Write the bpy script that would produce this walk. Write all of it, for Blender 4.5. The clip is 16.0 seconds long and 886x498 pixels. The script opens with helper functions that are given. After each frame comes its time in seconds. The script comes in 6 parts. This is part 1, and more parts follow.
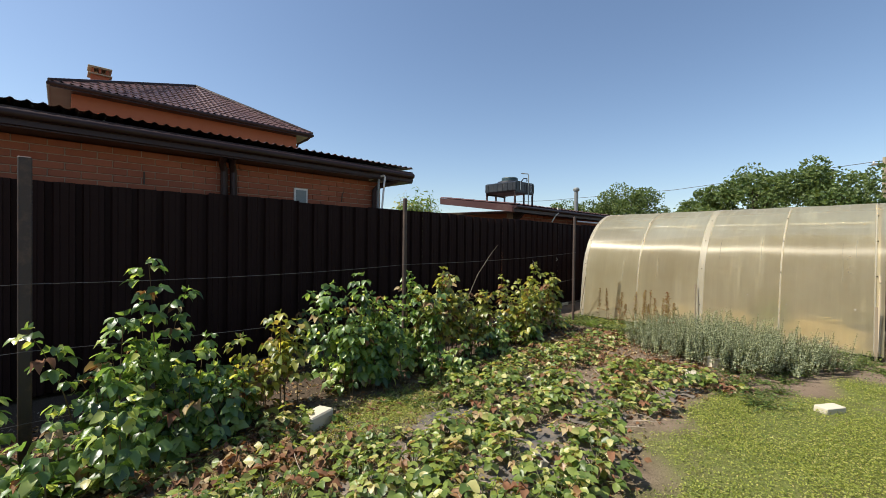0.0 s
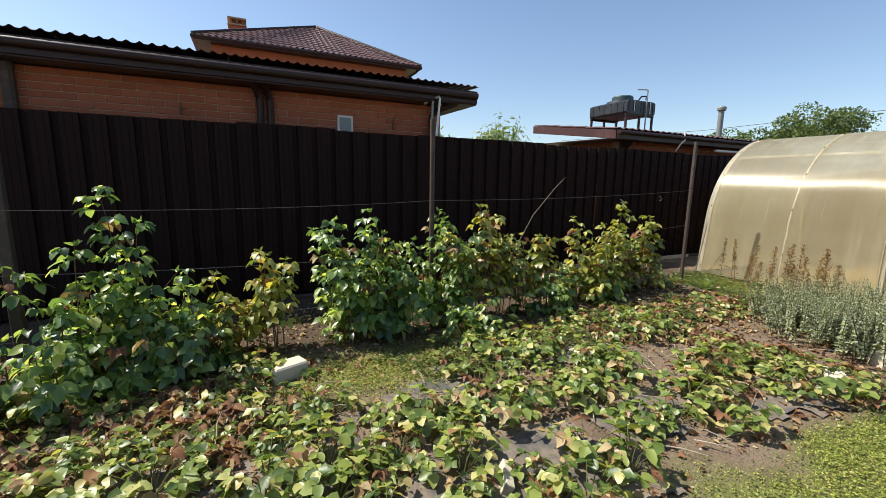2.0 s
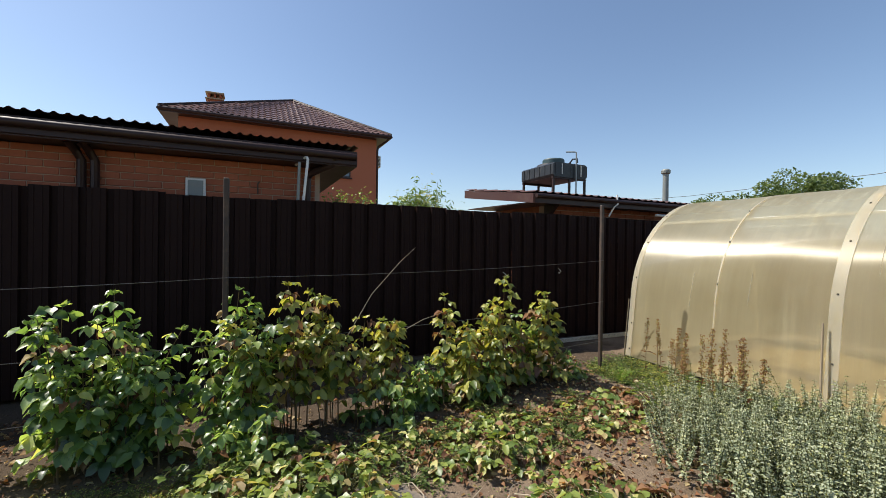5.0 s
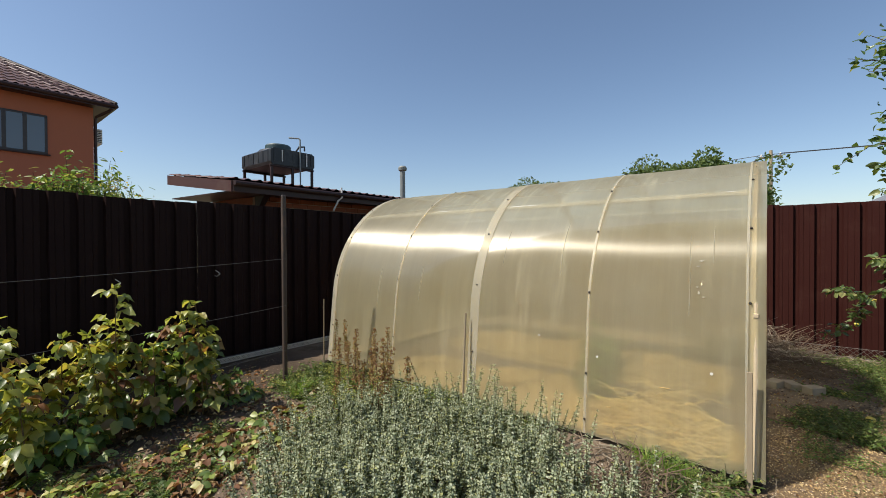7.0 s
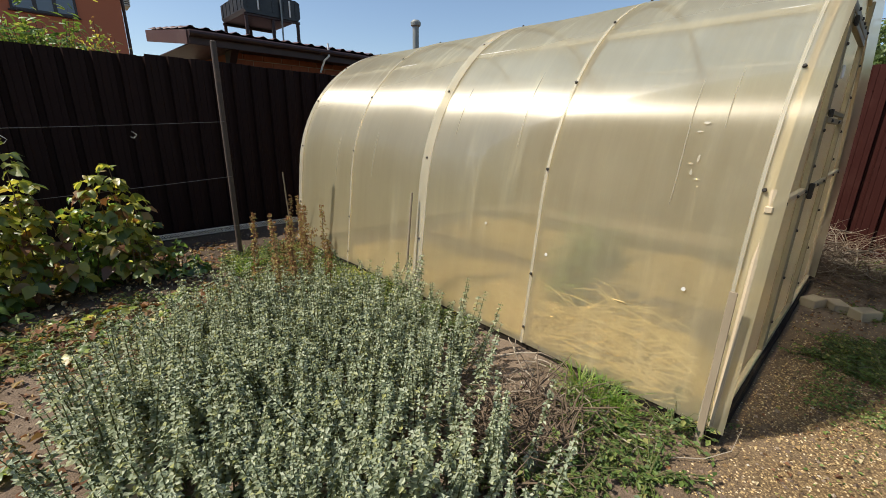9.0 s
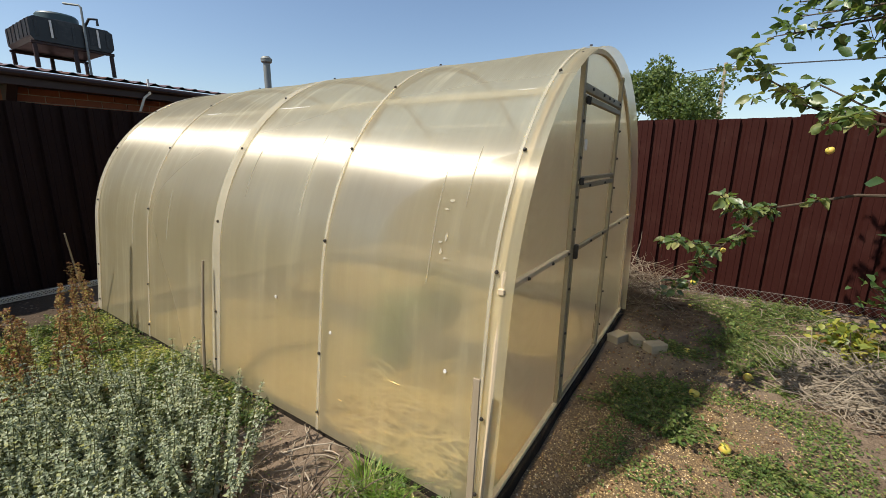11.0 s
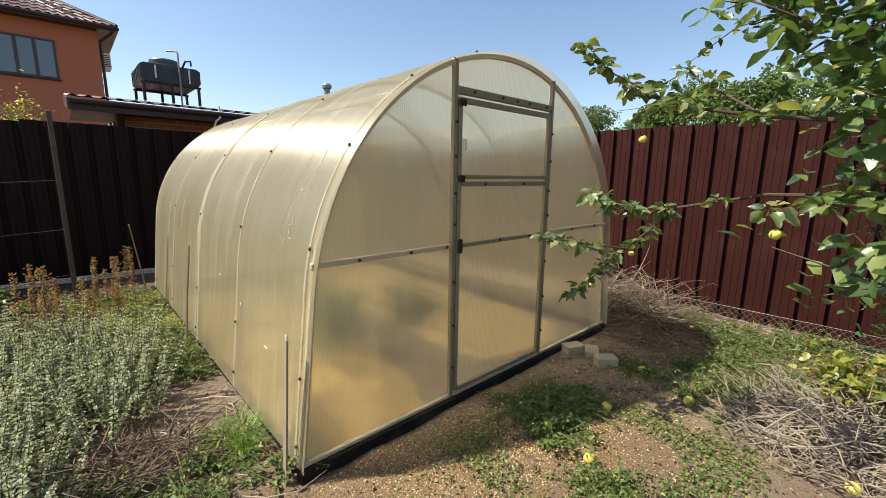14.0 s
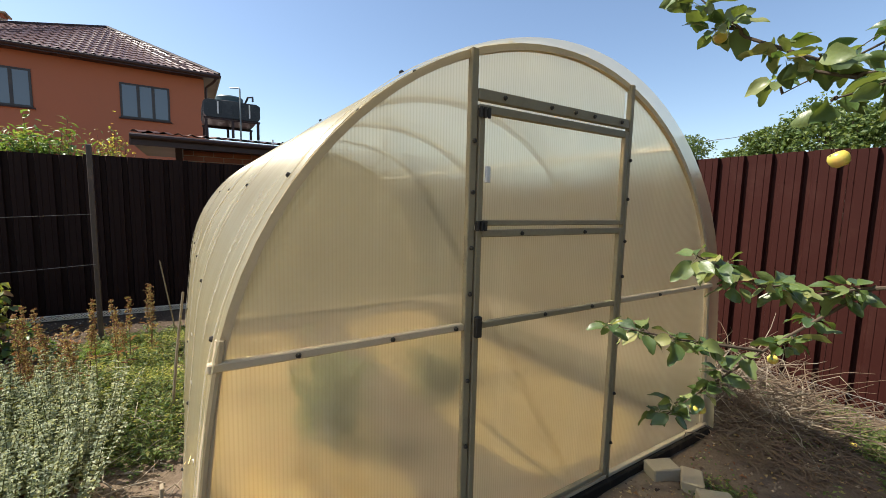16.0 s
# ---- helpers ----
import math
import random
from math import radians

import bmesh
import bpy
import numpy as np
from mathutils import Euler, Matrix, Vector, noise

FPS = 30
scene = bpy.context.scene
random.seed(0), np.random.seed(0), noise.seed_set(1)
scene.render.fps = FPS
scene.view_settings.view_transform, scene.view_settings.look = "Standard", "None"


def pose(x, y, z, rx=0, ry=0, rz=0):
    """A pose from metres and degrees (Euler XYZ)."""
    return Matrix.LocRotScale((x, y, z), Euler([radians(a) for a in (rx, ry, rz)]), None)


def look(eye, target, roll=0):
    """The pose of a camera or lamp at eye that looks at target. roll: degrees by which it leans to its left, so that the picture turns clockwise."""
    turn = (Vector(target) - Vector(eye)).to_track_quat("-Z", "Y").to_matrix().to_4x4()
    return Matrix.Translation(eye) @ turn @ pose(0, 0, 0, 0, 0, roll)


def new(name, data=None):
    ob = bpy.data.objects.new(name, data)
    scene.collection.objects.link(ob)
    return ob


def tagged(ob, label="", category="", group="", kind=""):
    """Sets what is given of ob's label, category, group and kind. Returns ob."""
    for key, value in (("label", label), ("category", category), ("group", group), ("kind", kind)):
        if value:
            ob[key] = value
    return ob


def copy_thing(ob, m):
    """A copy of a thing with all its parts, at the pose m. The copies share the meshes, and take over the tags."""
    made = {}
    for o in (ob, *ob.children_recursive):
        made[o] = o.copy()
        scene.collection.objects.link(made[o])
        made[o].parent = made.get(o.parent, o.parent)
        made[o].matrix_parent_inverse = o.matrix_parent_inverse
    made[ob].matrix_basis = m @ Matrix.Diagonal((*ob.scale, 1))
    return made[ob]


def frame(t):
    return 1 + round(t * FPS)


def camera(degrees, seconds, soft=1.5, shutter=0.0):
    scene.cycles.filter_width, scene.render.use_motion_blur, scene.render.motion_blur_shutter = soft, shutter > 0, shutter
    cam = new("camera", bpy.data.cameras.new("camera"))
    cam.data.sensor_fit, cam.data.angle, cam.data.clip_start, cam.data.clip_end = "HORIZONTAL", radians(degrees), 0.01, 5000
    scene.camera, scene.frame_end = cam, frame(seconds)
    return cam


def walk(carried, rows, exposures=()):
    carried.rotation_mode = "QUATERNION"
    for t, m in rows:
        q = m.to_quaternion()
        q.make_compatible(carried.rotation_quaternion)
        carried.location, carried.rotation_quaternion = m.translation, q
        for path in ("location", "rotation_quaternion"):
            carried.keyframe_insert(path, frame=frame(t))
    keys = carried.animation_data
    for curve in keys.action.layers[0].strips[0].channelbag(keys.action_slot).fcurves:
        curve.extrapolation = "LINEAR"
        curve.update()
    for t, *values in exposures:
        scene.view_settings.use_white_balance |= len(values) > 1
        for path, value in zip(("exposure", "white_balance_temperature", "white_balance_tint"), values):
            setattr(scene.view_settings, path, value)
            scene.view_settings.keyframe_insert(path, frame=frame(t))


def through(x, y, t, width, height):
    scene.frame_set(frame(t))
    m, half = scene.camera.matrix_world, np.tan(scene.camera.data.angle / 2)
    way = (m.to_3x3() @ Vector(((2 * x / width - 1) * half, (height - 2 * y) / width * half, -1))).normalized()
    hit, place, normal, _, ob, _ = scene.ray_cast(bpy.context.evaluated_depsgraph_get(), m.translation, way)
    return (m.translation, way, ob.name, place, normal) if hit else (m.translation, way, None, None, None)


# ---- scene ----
cam = camera(94.8, 16.0, soft=0.6)
PATH = [
    (0, (-0.012, 0.02, 1.534), (1.356, 1.478, 1.512), 0.7),
    (0.5, (0.37, 0.029, 1.443), (1.612, 1.593, 1.337), 0.9),
    (1, (0.695, 0.036, 1.399), (1.8, 1.69, 1.186), 1.1),
    (1.5, (1.003, 0.038, 1.457), (1.97, 1.764, 1.166), 1.0),
    (2, (1.29, 0.126, 1.473), (2.135, 1.91, 1.15), 0.9),
    (2.5, (1.553, 0.15, 1.487), (2.3, 1.98, 1.185), 0.9),
    (3, (1.831, 0.103, 1.485), (2.509, 1.966, 1.223), 0.9),
    (3.2, (1.943, 0.102, 1.506), (2.603, 1.975, 1.265), 0.8),
    (5.3, (3.296, 0.24, 1.571), (4.217, 2.015, 1.6), 0.7),
    (5.5, (3.432, 0.207, 1.584), (4.425, 1.942, 1.636), 0.6),
    (6, (3.785, 0.147, 1.539), (4.978, 1.75, 1.625), 0.3),
    (6.5, (4.203, 0.107, 1.593), (5.6, 1.536, 1.659), 0.0),
    (7, (4.507, -0.064, 1.554), (6.071, 1.182, 1.532), -0.3),
    (7.5, (4.771, -0.275, 1.523), (6.445, 0.805, 1.353), -0.2),
    (8, (5.042, -0.298, 1.417), (6.681, 0.78, 1.028), 0.0),
    (8.2, (5.161, -0.272, 1.373), (6.731, 0.87, 0.893), 0.6),
    (10.3, (6.149, -0.409, 1.54), (7.299, 1.128, 0.977), 1.1),
    (10.5, (6.201, -0.469, 1.568), (7.532, 0.928, 1.043), 1.1),
    (11, (6.18, -0.622, 1.615), (7.809, 0.45, 1.173), 0.9),
    (11.5, (6.111, -0.778, 1.614), (7.83, 0.17, 1.231), 0.7),
    (12, (6.177, -0.932, 1.568), (7.907, 0.011, 1.226), 0.6),
    (12.5, (6.459, -1.14, 1.488), (8.159, -0.141, 1.154), 0.5),
    (13, (6.568, -1.338, 1.528), (8.19, -0.22, 1.184), 0.5),
    (13.5, (6.659, -1.574, 1.541), (8.15, -0.288, 1.186), 0.7),
    (14, (6.768, -1.643, 1.521), (8.099, -0.193, 1.162), 0.8),
    (14.5, (7.009, -1.538, 1.5), (8.2, 0.03, 1.151), 0.9),
    (15, (7.175, -1.43, 1.522), (8.267, 0.213, 1.194), 1.0),
    (15.5, (7.353, -1.324, 1.541), (8.408, 0.352, 1.263), 1.1),
    (16, (7.47, -1.217, 1.57), (8.527, 0.468, 1.359), 1.3),
]
walk(cam, [(t, look(eye, target, roll)) for t, eye, target, roll in PATH],
     [(0, 0.50, 6500, 10), (1.5, 0.65, 6500, 10), (3, 0.62, 6500, 10), (5.5, 0.47, 6500, 10), (6.5, 0.32, 6500, 10), (7.5, 0.30, 6500, 10), (10.5, 0.46, 6550, 10), (11.2, 0.40, 6550, 10), (12.5, 0.50, 6600, 10), (14.5, 0.86, 6600, 10), (16, 0.88, 6600, 10)])

# ---- world, sun ----
SUN = Vector((-0.63, 0.43, 1.02)).normalized()
world = bpy.data.worlds.new("sky")
scene.world = world
world.use_nodes = True
wn = world.node_tree
sky = wn.nodes.new("ShaderNodeTexSky")
sky.sky_type = "NISHITA"
sky.sun_disc = False
sky.sun_elevation = math.asin(SUN.z)
sky.sun_rotation = math.atan2(SUN.x, SUN.y)
sky.air_density, sky.dust_density, sky.ozone_density = 1.0, 0.7, 1.6
wn.nodes["Background"].inputs["Strength"].default_value = 0.108
wn.links.new(sky.outputs[0], wn.nodes["Background"].inputs["Color"])
sun_data = bpy.data.lights.new("sun", "SUN")
sun_data.energy, sun_data.angle, sun_data.color = 5.0, radians(0.53), (1.0, 0.94, 0.84)
sun = new("sun", sun_data)
sun.matrix_world = look(SUN * 40, (0, 0, 0))


# ---- materials ----
class Nodes:
    """Short hand for a material's node tree."""

    def __init__(self, name, rough=0.6, metal=0.0, spec=0.5):
        self.mat = bpy.data.materials.new(name)
        self.mat.use_nodes = True
        self.t = self.mat.node_tree
        self.b = self.t.nodes["Principled BSDF"]
        self.b.inputs["Roughness"].default_value = rough
        self.b.inputs["Metallic"].default_value = metal
        self.b.inputs["Specular IOR Level"].default_value = spec
        self.co = self.t.nodes.new("ShaderNodeTexCoord").outputs["Object"]

    def n(self, kind, **sockets):
        node = self.t.nodes.new("ShaderNode" + kind)
        for k, v in sockets.items():
            sock = node.inputs[k.replace("_", " ")]
            if hasattr(v, "is_output"):
                self.t.links.new(v, sock)
            else:
                sock.default_value = v
        return node

    def noise(self, scale, detail=4.0, rough=0.55, co=None):
        return self.n("TexNoise", Vector=co or self.co, Scale=scale, Detail=detail, Roughness=rough).outputs["Fac"]

    def ramp(self, fac, *stops):
        r = self.n("ValToRGB", Fac=fac)
        e = r.color_ramp.elements
        while len(e) < len(stops):
            e.new(0.5)
        for el, (p, c) in zip(e, stops):
            el.position, el.color = p, (*c, 1.0)
        return r.outputs["Color"]

    def mix(self, fac, a, b, mode="MIX"):
        m = self.t.nodes.new("ShaderNodeMix")
        m.data_type, m.blend_type = "RGBA", mode
        for sock, v in ((m.inputs[0], fac), (m.inputs[6], a), (m.inputs[7], b)):
            if hasattr(v, "is_output"):
                self.t.links.new(v, sock)
            else:
                sock.default_value = (*v, 1.0) if isinstance(v, tuple) else v
        return m.outputs[2]

    def math(self, op, a, b=0.0):
        m = self.t.nodes.new("ShaderNodeMath")
        m.operation = op
        for sock, v in zip(m.inputs, (a, b)):
            if hasattr(v, "is_output"):
                self.t.links.new(v, sock)
            else:
                sock.default_value = v
        return m.outputs[0]

    def color(self, v):
        self.t.links.new(v, self.b.inputs["Base Color"])
        return self

    def rough(self, v):
        self.t.links.new(v, self.b.inputs["Roughness"])
        return self

    def bump(self, h, strength=0.4, distance=0.01):
        bn = self.n("Bump", Height=h, Strength=strength, Distance=distance)
        self.t.links.new(bn.outputs[0], self.b.inputs["Normal"])
        return self

    def island(self):
        return self.n("NewGeometry").outputs["Random Per Island"]

    def each(self):
        return self.n("ObjectInfo").outputs["Random"]

    def out(self, shader):
        self.t.links.new(shader, self.t.nodes["Material Output"].inputs["Surface"])
        return self


def painted(name, base, rough=0.5, vary=0.25, scale=6.0, metal=0.0, dirt=(0.25, 0.2, 0.15), dirtiness=0.25, bump=0.08, spec=0.5):
    """Paint or coated metal with broad fading, fine grain and dust."""
    m = Nodes(name, rough, metal, spec)
    big, fine = m.noise(scale * 0.25, 5), m.noise(scale * 14, 3)
    lo = tuple(c * (1 - vary) for c in base)
    hi = tuple(min(1, c * (1 + vary)) for c in base)
    c = m.mix(m.mix(0.35, big, fine), lo, hi)
    d = m.ramp(m.noise(scale, 7, 0.7), (0.52, (0, 0, 0)), (0.75, (1, 1, 1)))
    c = m.mix(m.math("MULTIPLY", d, dirtiness), c, dirt)
    return m.color(c).rough(m.math("ADD", m.math("MULTIPLY", big, 0.3), rough - 0.15)).bump(fine, bump, 0.004).mat


def leafy(name, stops, rough=0.45, through=0.3, spec=0.45):
    """Leaves: a colour for every leaf, veined grain, and light that comes through."""
    m = Nodes(name, rough, spec=spec)
    c = m.ramp(m.island(), *stops)
    c = m.mix(0.30, c, m.mix(m.noise(55, 3), (0.35, 0.35, 0.3), (1, 1, 1)), "MULTIPLY")
    m.color(c).bump(m.noise(120, 2), 0.25, 0.003)
    tr = m.n("BsdfTranslucent", Color=m.mix(0.6, c, m.mix(1.0, c, (3.0, 2.6, 1.2), "MULTIPLY")))
    mx = m.t.nodes.new("ShaderNodeMixShader")
    mx.inputs[0].default_value = through
    m.t.links.new(m.b.outputs[0], mx.inputs[1])
    m.t.links.new(tr.outputs[0], mx.inputs[2])
    return m.out(mx.outputs[0]).mat


def woody(name, a, b, rough=0.8, scale=8.0):
    m = Nodes(name, rough, spec=0.25)
    mp = m.n("Mapping", Vector=m.co, Scale=(scale * 4, scale * 4, scale * 0.4))
    g = m.noise(1.0, 6, 0.65, mp.outputs[0])
    return m.color(m.mix(m.noise(scale * 0.5, 4), m.mix(g, a, b), tuple(0.75 * k for k in b))).bump(g, 0.5, 0.004).mat


def polycarbonate(name, axis, milkiness, pale, dark):
    """Twin-wall sheet: it lets light through, blurs what lies behind it and shines along its channels."""
    m = Nodes(name)
    sep = m.n("SeparateXYZ", Vector=m.co)
    wave = m.math("SINE", m.math("MULTIPLY", sep.outputs[axis], 2 * math.pi / (0.0105 if axis == "Y" else 0.0118)))
    grime = m.noise(1.3, 6, 0.6)
    streak = m.n("Mapping", Vector=m.co, Scale=(9, 9, 0.7) if axis == "X" else (2.0, 12, 0.7))
    streaks = m.noise(1.0, 5, 0.7, streak.outputs[0])
    bump = m.n("Bump", Height=m.math("MULTIPLY", m.noise(2.2, 2), 3.0), Strength=0.35, Distance=0.0012)
    milk = m.ramp(m.mix(0.5, grime, streaks), (0.35, dark), (0.65, pale))
    if axis == "X":
        milk = m.mix(m.math("ADD", m.math("MULTIPLY", wave, 0.42), 0.42), milk, tuple(0.62 * k for k in dark))
    clear = m.n("BsdfTransparent", Color=(0.95, 0.92, 0.80, 1))
    blur = m.n("BsdfRefraction", Color=(0.98, 0.95, 0.84, 1), Roughness=0.62 if axis == "X" else 0.5, IOR=1.08)
    milky = m.n("BsdfTranslucent", Color=milk)
    face = m.n("BsdfDiffuse", Color=milk)
    gloss = m.n("BsdfAnisotropic", Color=(1, 0.95, 0.83, 1), Roughness=0.35, Anisotropy=0.6 if axis == "Y" else 0.0, Normal=bump.outputs[0])
    ring = m.t.nodes.new("ShaderNodeTangent")
    ring.direction_type, ring.axis = "RADIAL", "Y" if axis == "Y" else "Z"
    m.t.links.new(ring.outputs[0], gloss.inputs["Tangent"])

    def mixed(fac, a, b):
        mx = m.t.nodes.new("ShaderNodeMixShader")
        if hasattr(fac, "is_output"):
            m.t.links.new(fac, mx.inputs[0])
        else:
            mx.inputs[0].default_value = fac
        m.t.links.new(a, mx.inputs[1])
        m.t.links.new(b, mx.inputs[2])
        return mx.outputs[0]

    see = mixed(0.58, clear.outputs[0], blur.outputs[0])
    body = mixed(0.34 if axis == "X" else 0.55, milky.outputs[0], face.outputs[0])
    lines = m.math("ADD", m.math("MULTIPLY", wave, 0.19 if axis == "X" else 0.02), m.math("MULTIPLY", m.ramp(streaks, (0.55, (0, 0, 0)), (0.75, (1, 1, 1))), 0.16))
    whole = mixed(m.math("ADD", lines, milkiness), see, body)
    fres = m.n("Fresnel", IOR=1.5)
    shine = m.math("ADD", m.math("MULTIPLY", fres.outputs[0], 0.145), 0.010)
    return m.out(mixed(shine, whole, gloss.outputs[0])).mat


def strip_material(name, base):
    """Yellowed plastic strip that lets some light through."""
    m = Nodes(name, 0.4)
    c = m.mix(m.noise(5, 5), base, tuple(0.75 * k for k in base))
    m.color(c)
    tr = m.n("BsdfTranslucent", Color=c)
    cl = m.n("BsdfTransparent", Color=(0.97, 0.95, 0.88, 1))
    for fac, sh in ((0.40, tr), (0.60, cl)):
        mx = m.t.nodes.new("ShaderNodeMixShader")
        mx.inputs[0].default_value = fac
        m.t.links.new(m.b.outputs[0] if sh is tr else last, mx.inputs[1])
        m.t.links.new(sh.outputs[0], mx.inputs[2])
        last = mx.outputs[0]
    return m.out(last).mat


def glassy(name, tint):
    m = Nodes(name, 0.04, 0.0, 0.8)
    m.b.inputs["Base Color"].default_value = (*tint, 1)
    return m.mat


M = {}
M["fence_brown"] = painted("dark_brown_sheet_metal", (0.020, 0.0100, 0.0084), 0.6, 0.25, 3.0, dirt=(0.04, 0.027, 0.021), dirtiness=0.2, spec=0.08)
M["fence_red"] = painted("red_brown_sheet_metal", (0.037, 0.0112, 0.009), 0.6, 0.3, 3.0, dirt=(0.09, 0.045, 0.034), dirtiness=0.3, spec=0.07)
M["post"] = painted("rusty_brown_post", (0.055, 0.037, 0.028), 0.65, 0.3, 9.0, dirt=(0.2, 0.12, 0.07), dirtiness=0.5)
M["roof_brown"] = painted("brown_metal_tile", (0.11, 0.052, 0.042), 0.38, 0.2, 2.0, dirt=(0.2, 0.16, 0.13), dirtiness=0.2)
M["trim_brown"] = painted("dark_brown_trim", (0.030, 0.013, 0.011), 0.45, 0.2, 3.0, dirt=(0.1, 0.07, 0.05), dirtiness=0.15, spec=0.35)
M["fascia_red"] = painted("maroon_trim", (0.060, 0.022, 0.018), 0.45, 0.2, 3.0, dirtiness=0.2)
M["brick"] = (lambda m: m.color(m.mix(m.noise(40, 5), m.mix(m.each(), (0.34, 0.098, 0.048), (0.47, 0.150, 0.075)), (0.30, 0.10, 0.055))).bump(m.noise(90, 4), 0.5, 0.004).mat)(Nodes("orange_brick", 0.85, spec=0.2))
M["mortar"] = painted("mortar", (0.42, 0.30, 0.21), 0.9, 0.2, 12, dirtiness=0.3)
M["render_orange"] = painted("orange_wall_plaster", (0.37, 0.125, 0.066), 0.85, 0.1, 1.5, dirt=(0.3, 0.13, 0.07), dirtiness=0.3)
M["galv"] = painted("galvanised_steel", (0.22, 0.235, 0.225), 0.5, 0.2, 10, metal=0.3, dirt=(0.3, 0.27, 0.22), dirtiness=0.4)
M["steel_dull"] = painted("weathered_zinc_profile", (0.50, 0.40, 0.265), 0.55, 0.2, 10, metal=0.0, dirt=(0.24, 0.2, 0.14), dirtiness=0.5)
M["steel_dark"] = painted("stained_zinc_profile", (0.25, 0.205, 0.125), 0.6, 0.25, 10, metal=0.0, dirt=(0.15, 0.12, 0.085), dirtiness=0.6)
M["white_pvc"] = painted("white_plastic_pipe", (0.72, 0.70, 0.66), 0.4, 0.08, 6, dirtiness=0.3)
M["tank"] = painted("black_plastic_tank", (0.014, 0.015, 0.017), 0.38, 0.2, 5, dirt=(0.14, 0.13, 0.12), dirtiness=0.35)
M["lid"] = painted("teal_plastic_lid", (0.03, 0.06, 0.065), 0.45, 0.2, 6, dirtiness=0.25)
M["dark_frame"] = painted("dark_window_frame", (0.030, 0.024, 0.022), 0.4, 0.15, 5, dirtiness=0.1)
M["pane"] = glassy("window_glass", (0.10, 0.13, 0.16))
M["concrete"] = painted("grey_concrete", (0.33, 0.27, 0.185), 0.9, 0.2, 9, dirt=(0.22, 0.18, 0.13), dirtiness=0.45, bump=0.4)
M["limestone"] = painted("pale_limestone", (0.55, 0.49, 0.37), 0.9, 0.15, 9, dirt=(0.34, 0.28, 0.2), dirtiness=0.4, bump=0.5)
M["beam"] = painted("black_plastic_base_beam", (0.020, 0.016, 0.012), 0.75, 0.3, 8, dirt=(0.12, 0.085, 0.055), dirtiness=0.45, spec=0.15)
M["sheet_y"] = polycarbonate("polycarbonate_arch", "Y", 0.36, (0.84, 0.76, 0.51), (0.62, 0.53, 0.31))
M["sheet_x"] = polycarbonate("polycarbonate_end", "X", 0.34, (0.92, 0.87, 0.70), (0.74, 0.67, 0.50))
M["sheet_rear"] = polycarbonate("polycarbonate_rear_end", "X", 0.36, (0.84, 0.74, 0.46), (0.64, 0.53, 0.28))
M["tape"] = strip_material("yellowed_joint_strip", (0.78, 0.74, 0.62))
M["screw"] = painted("dark_screw_cap", (0.035, 0.030, 0.025), 0.6, 0.2, 20, spec=0.2)
M["wood_lath"] = woody("weathered_lath", (0.42, 0.35, 0.24), (0.26, 0.2, 0.13))
M["wood_grey"] = woody("grey_weathered_wood", (0.30, 0.27, 0.22), (0.16, 0.14, 0.11))
M["bark"] = woody("apple_bark", (0.16, 0.12, 0.085), (0.075, 0.055, 0.04))
M["twig"] = woody("dry_twig", (0.58, 0.50, 0.39), (0.34, 0.28, 0.2))
M["grey_stem"] = woody("grey_dry_stem", (0.56, 0.49, 0.39), (0.24, 0.19, 0.13))
M["prunings"] = woody("grey_prunings", (0.25, 0.18, 0.12), (0.12, 0.085, 0.055))
M["wire"] = painted("steel_wire", (0.16, 0.145, 0.13), 0.5, 0.1, 20, metal=0.7)
M["cable"] = painted("black_cable", (0.03, 0.03, 0.032), 0.6, 0.1, 3)
M["mesh_white"] = painted("pale_plastic_mesh", (0.82, 0.78, 0.68), 0.6, 0.15, 9, dirtiness=0.4)
M["straw"] = (lambda m: m.color(m.mix(m.noise(1.6, 6, 0.7), m.mix(m.noise(26, 5, 0.7), (0.62, 0.41, 0.13), (0.90, 0.68, 0.28)), (0.48, 0.31, 0.11))).bump(m.noise(60, 5), 0.8, 0.02).mat)(Nodes("straw_mulch", 0.85, spec=0.2))
M["straw_pale"] = woody("pale_straw_stalk", (0.95, 0.78, 0.42), (0.78, 0.56, 0.22), 0.6)
M["mulch"] = (lambda m: m.color(m.mix(m.noise(1.6, 6, 0.7), m.mix(m.noise(26, 5, 0.7), (0.44, 0.30, 0.11), (0.72, 0.53, 0.24)), (0.28, 0.19, 0.09))).bump(m.noise(60, 5), 0.8, 0.02).mat)(Nodes("old_straw_mulch", 0.85, spec=0.2))


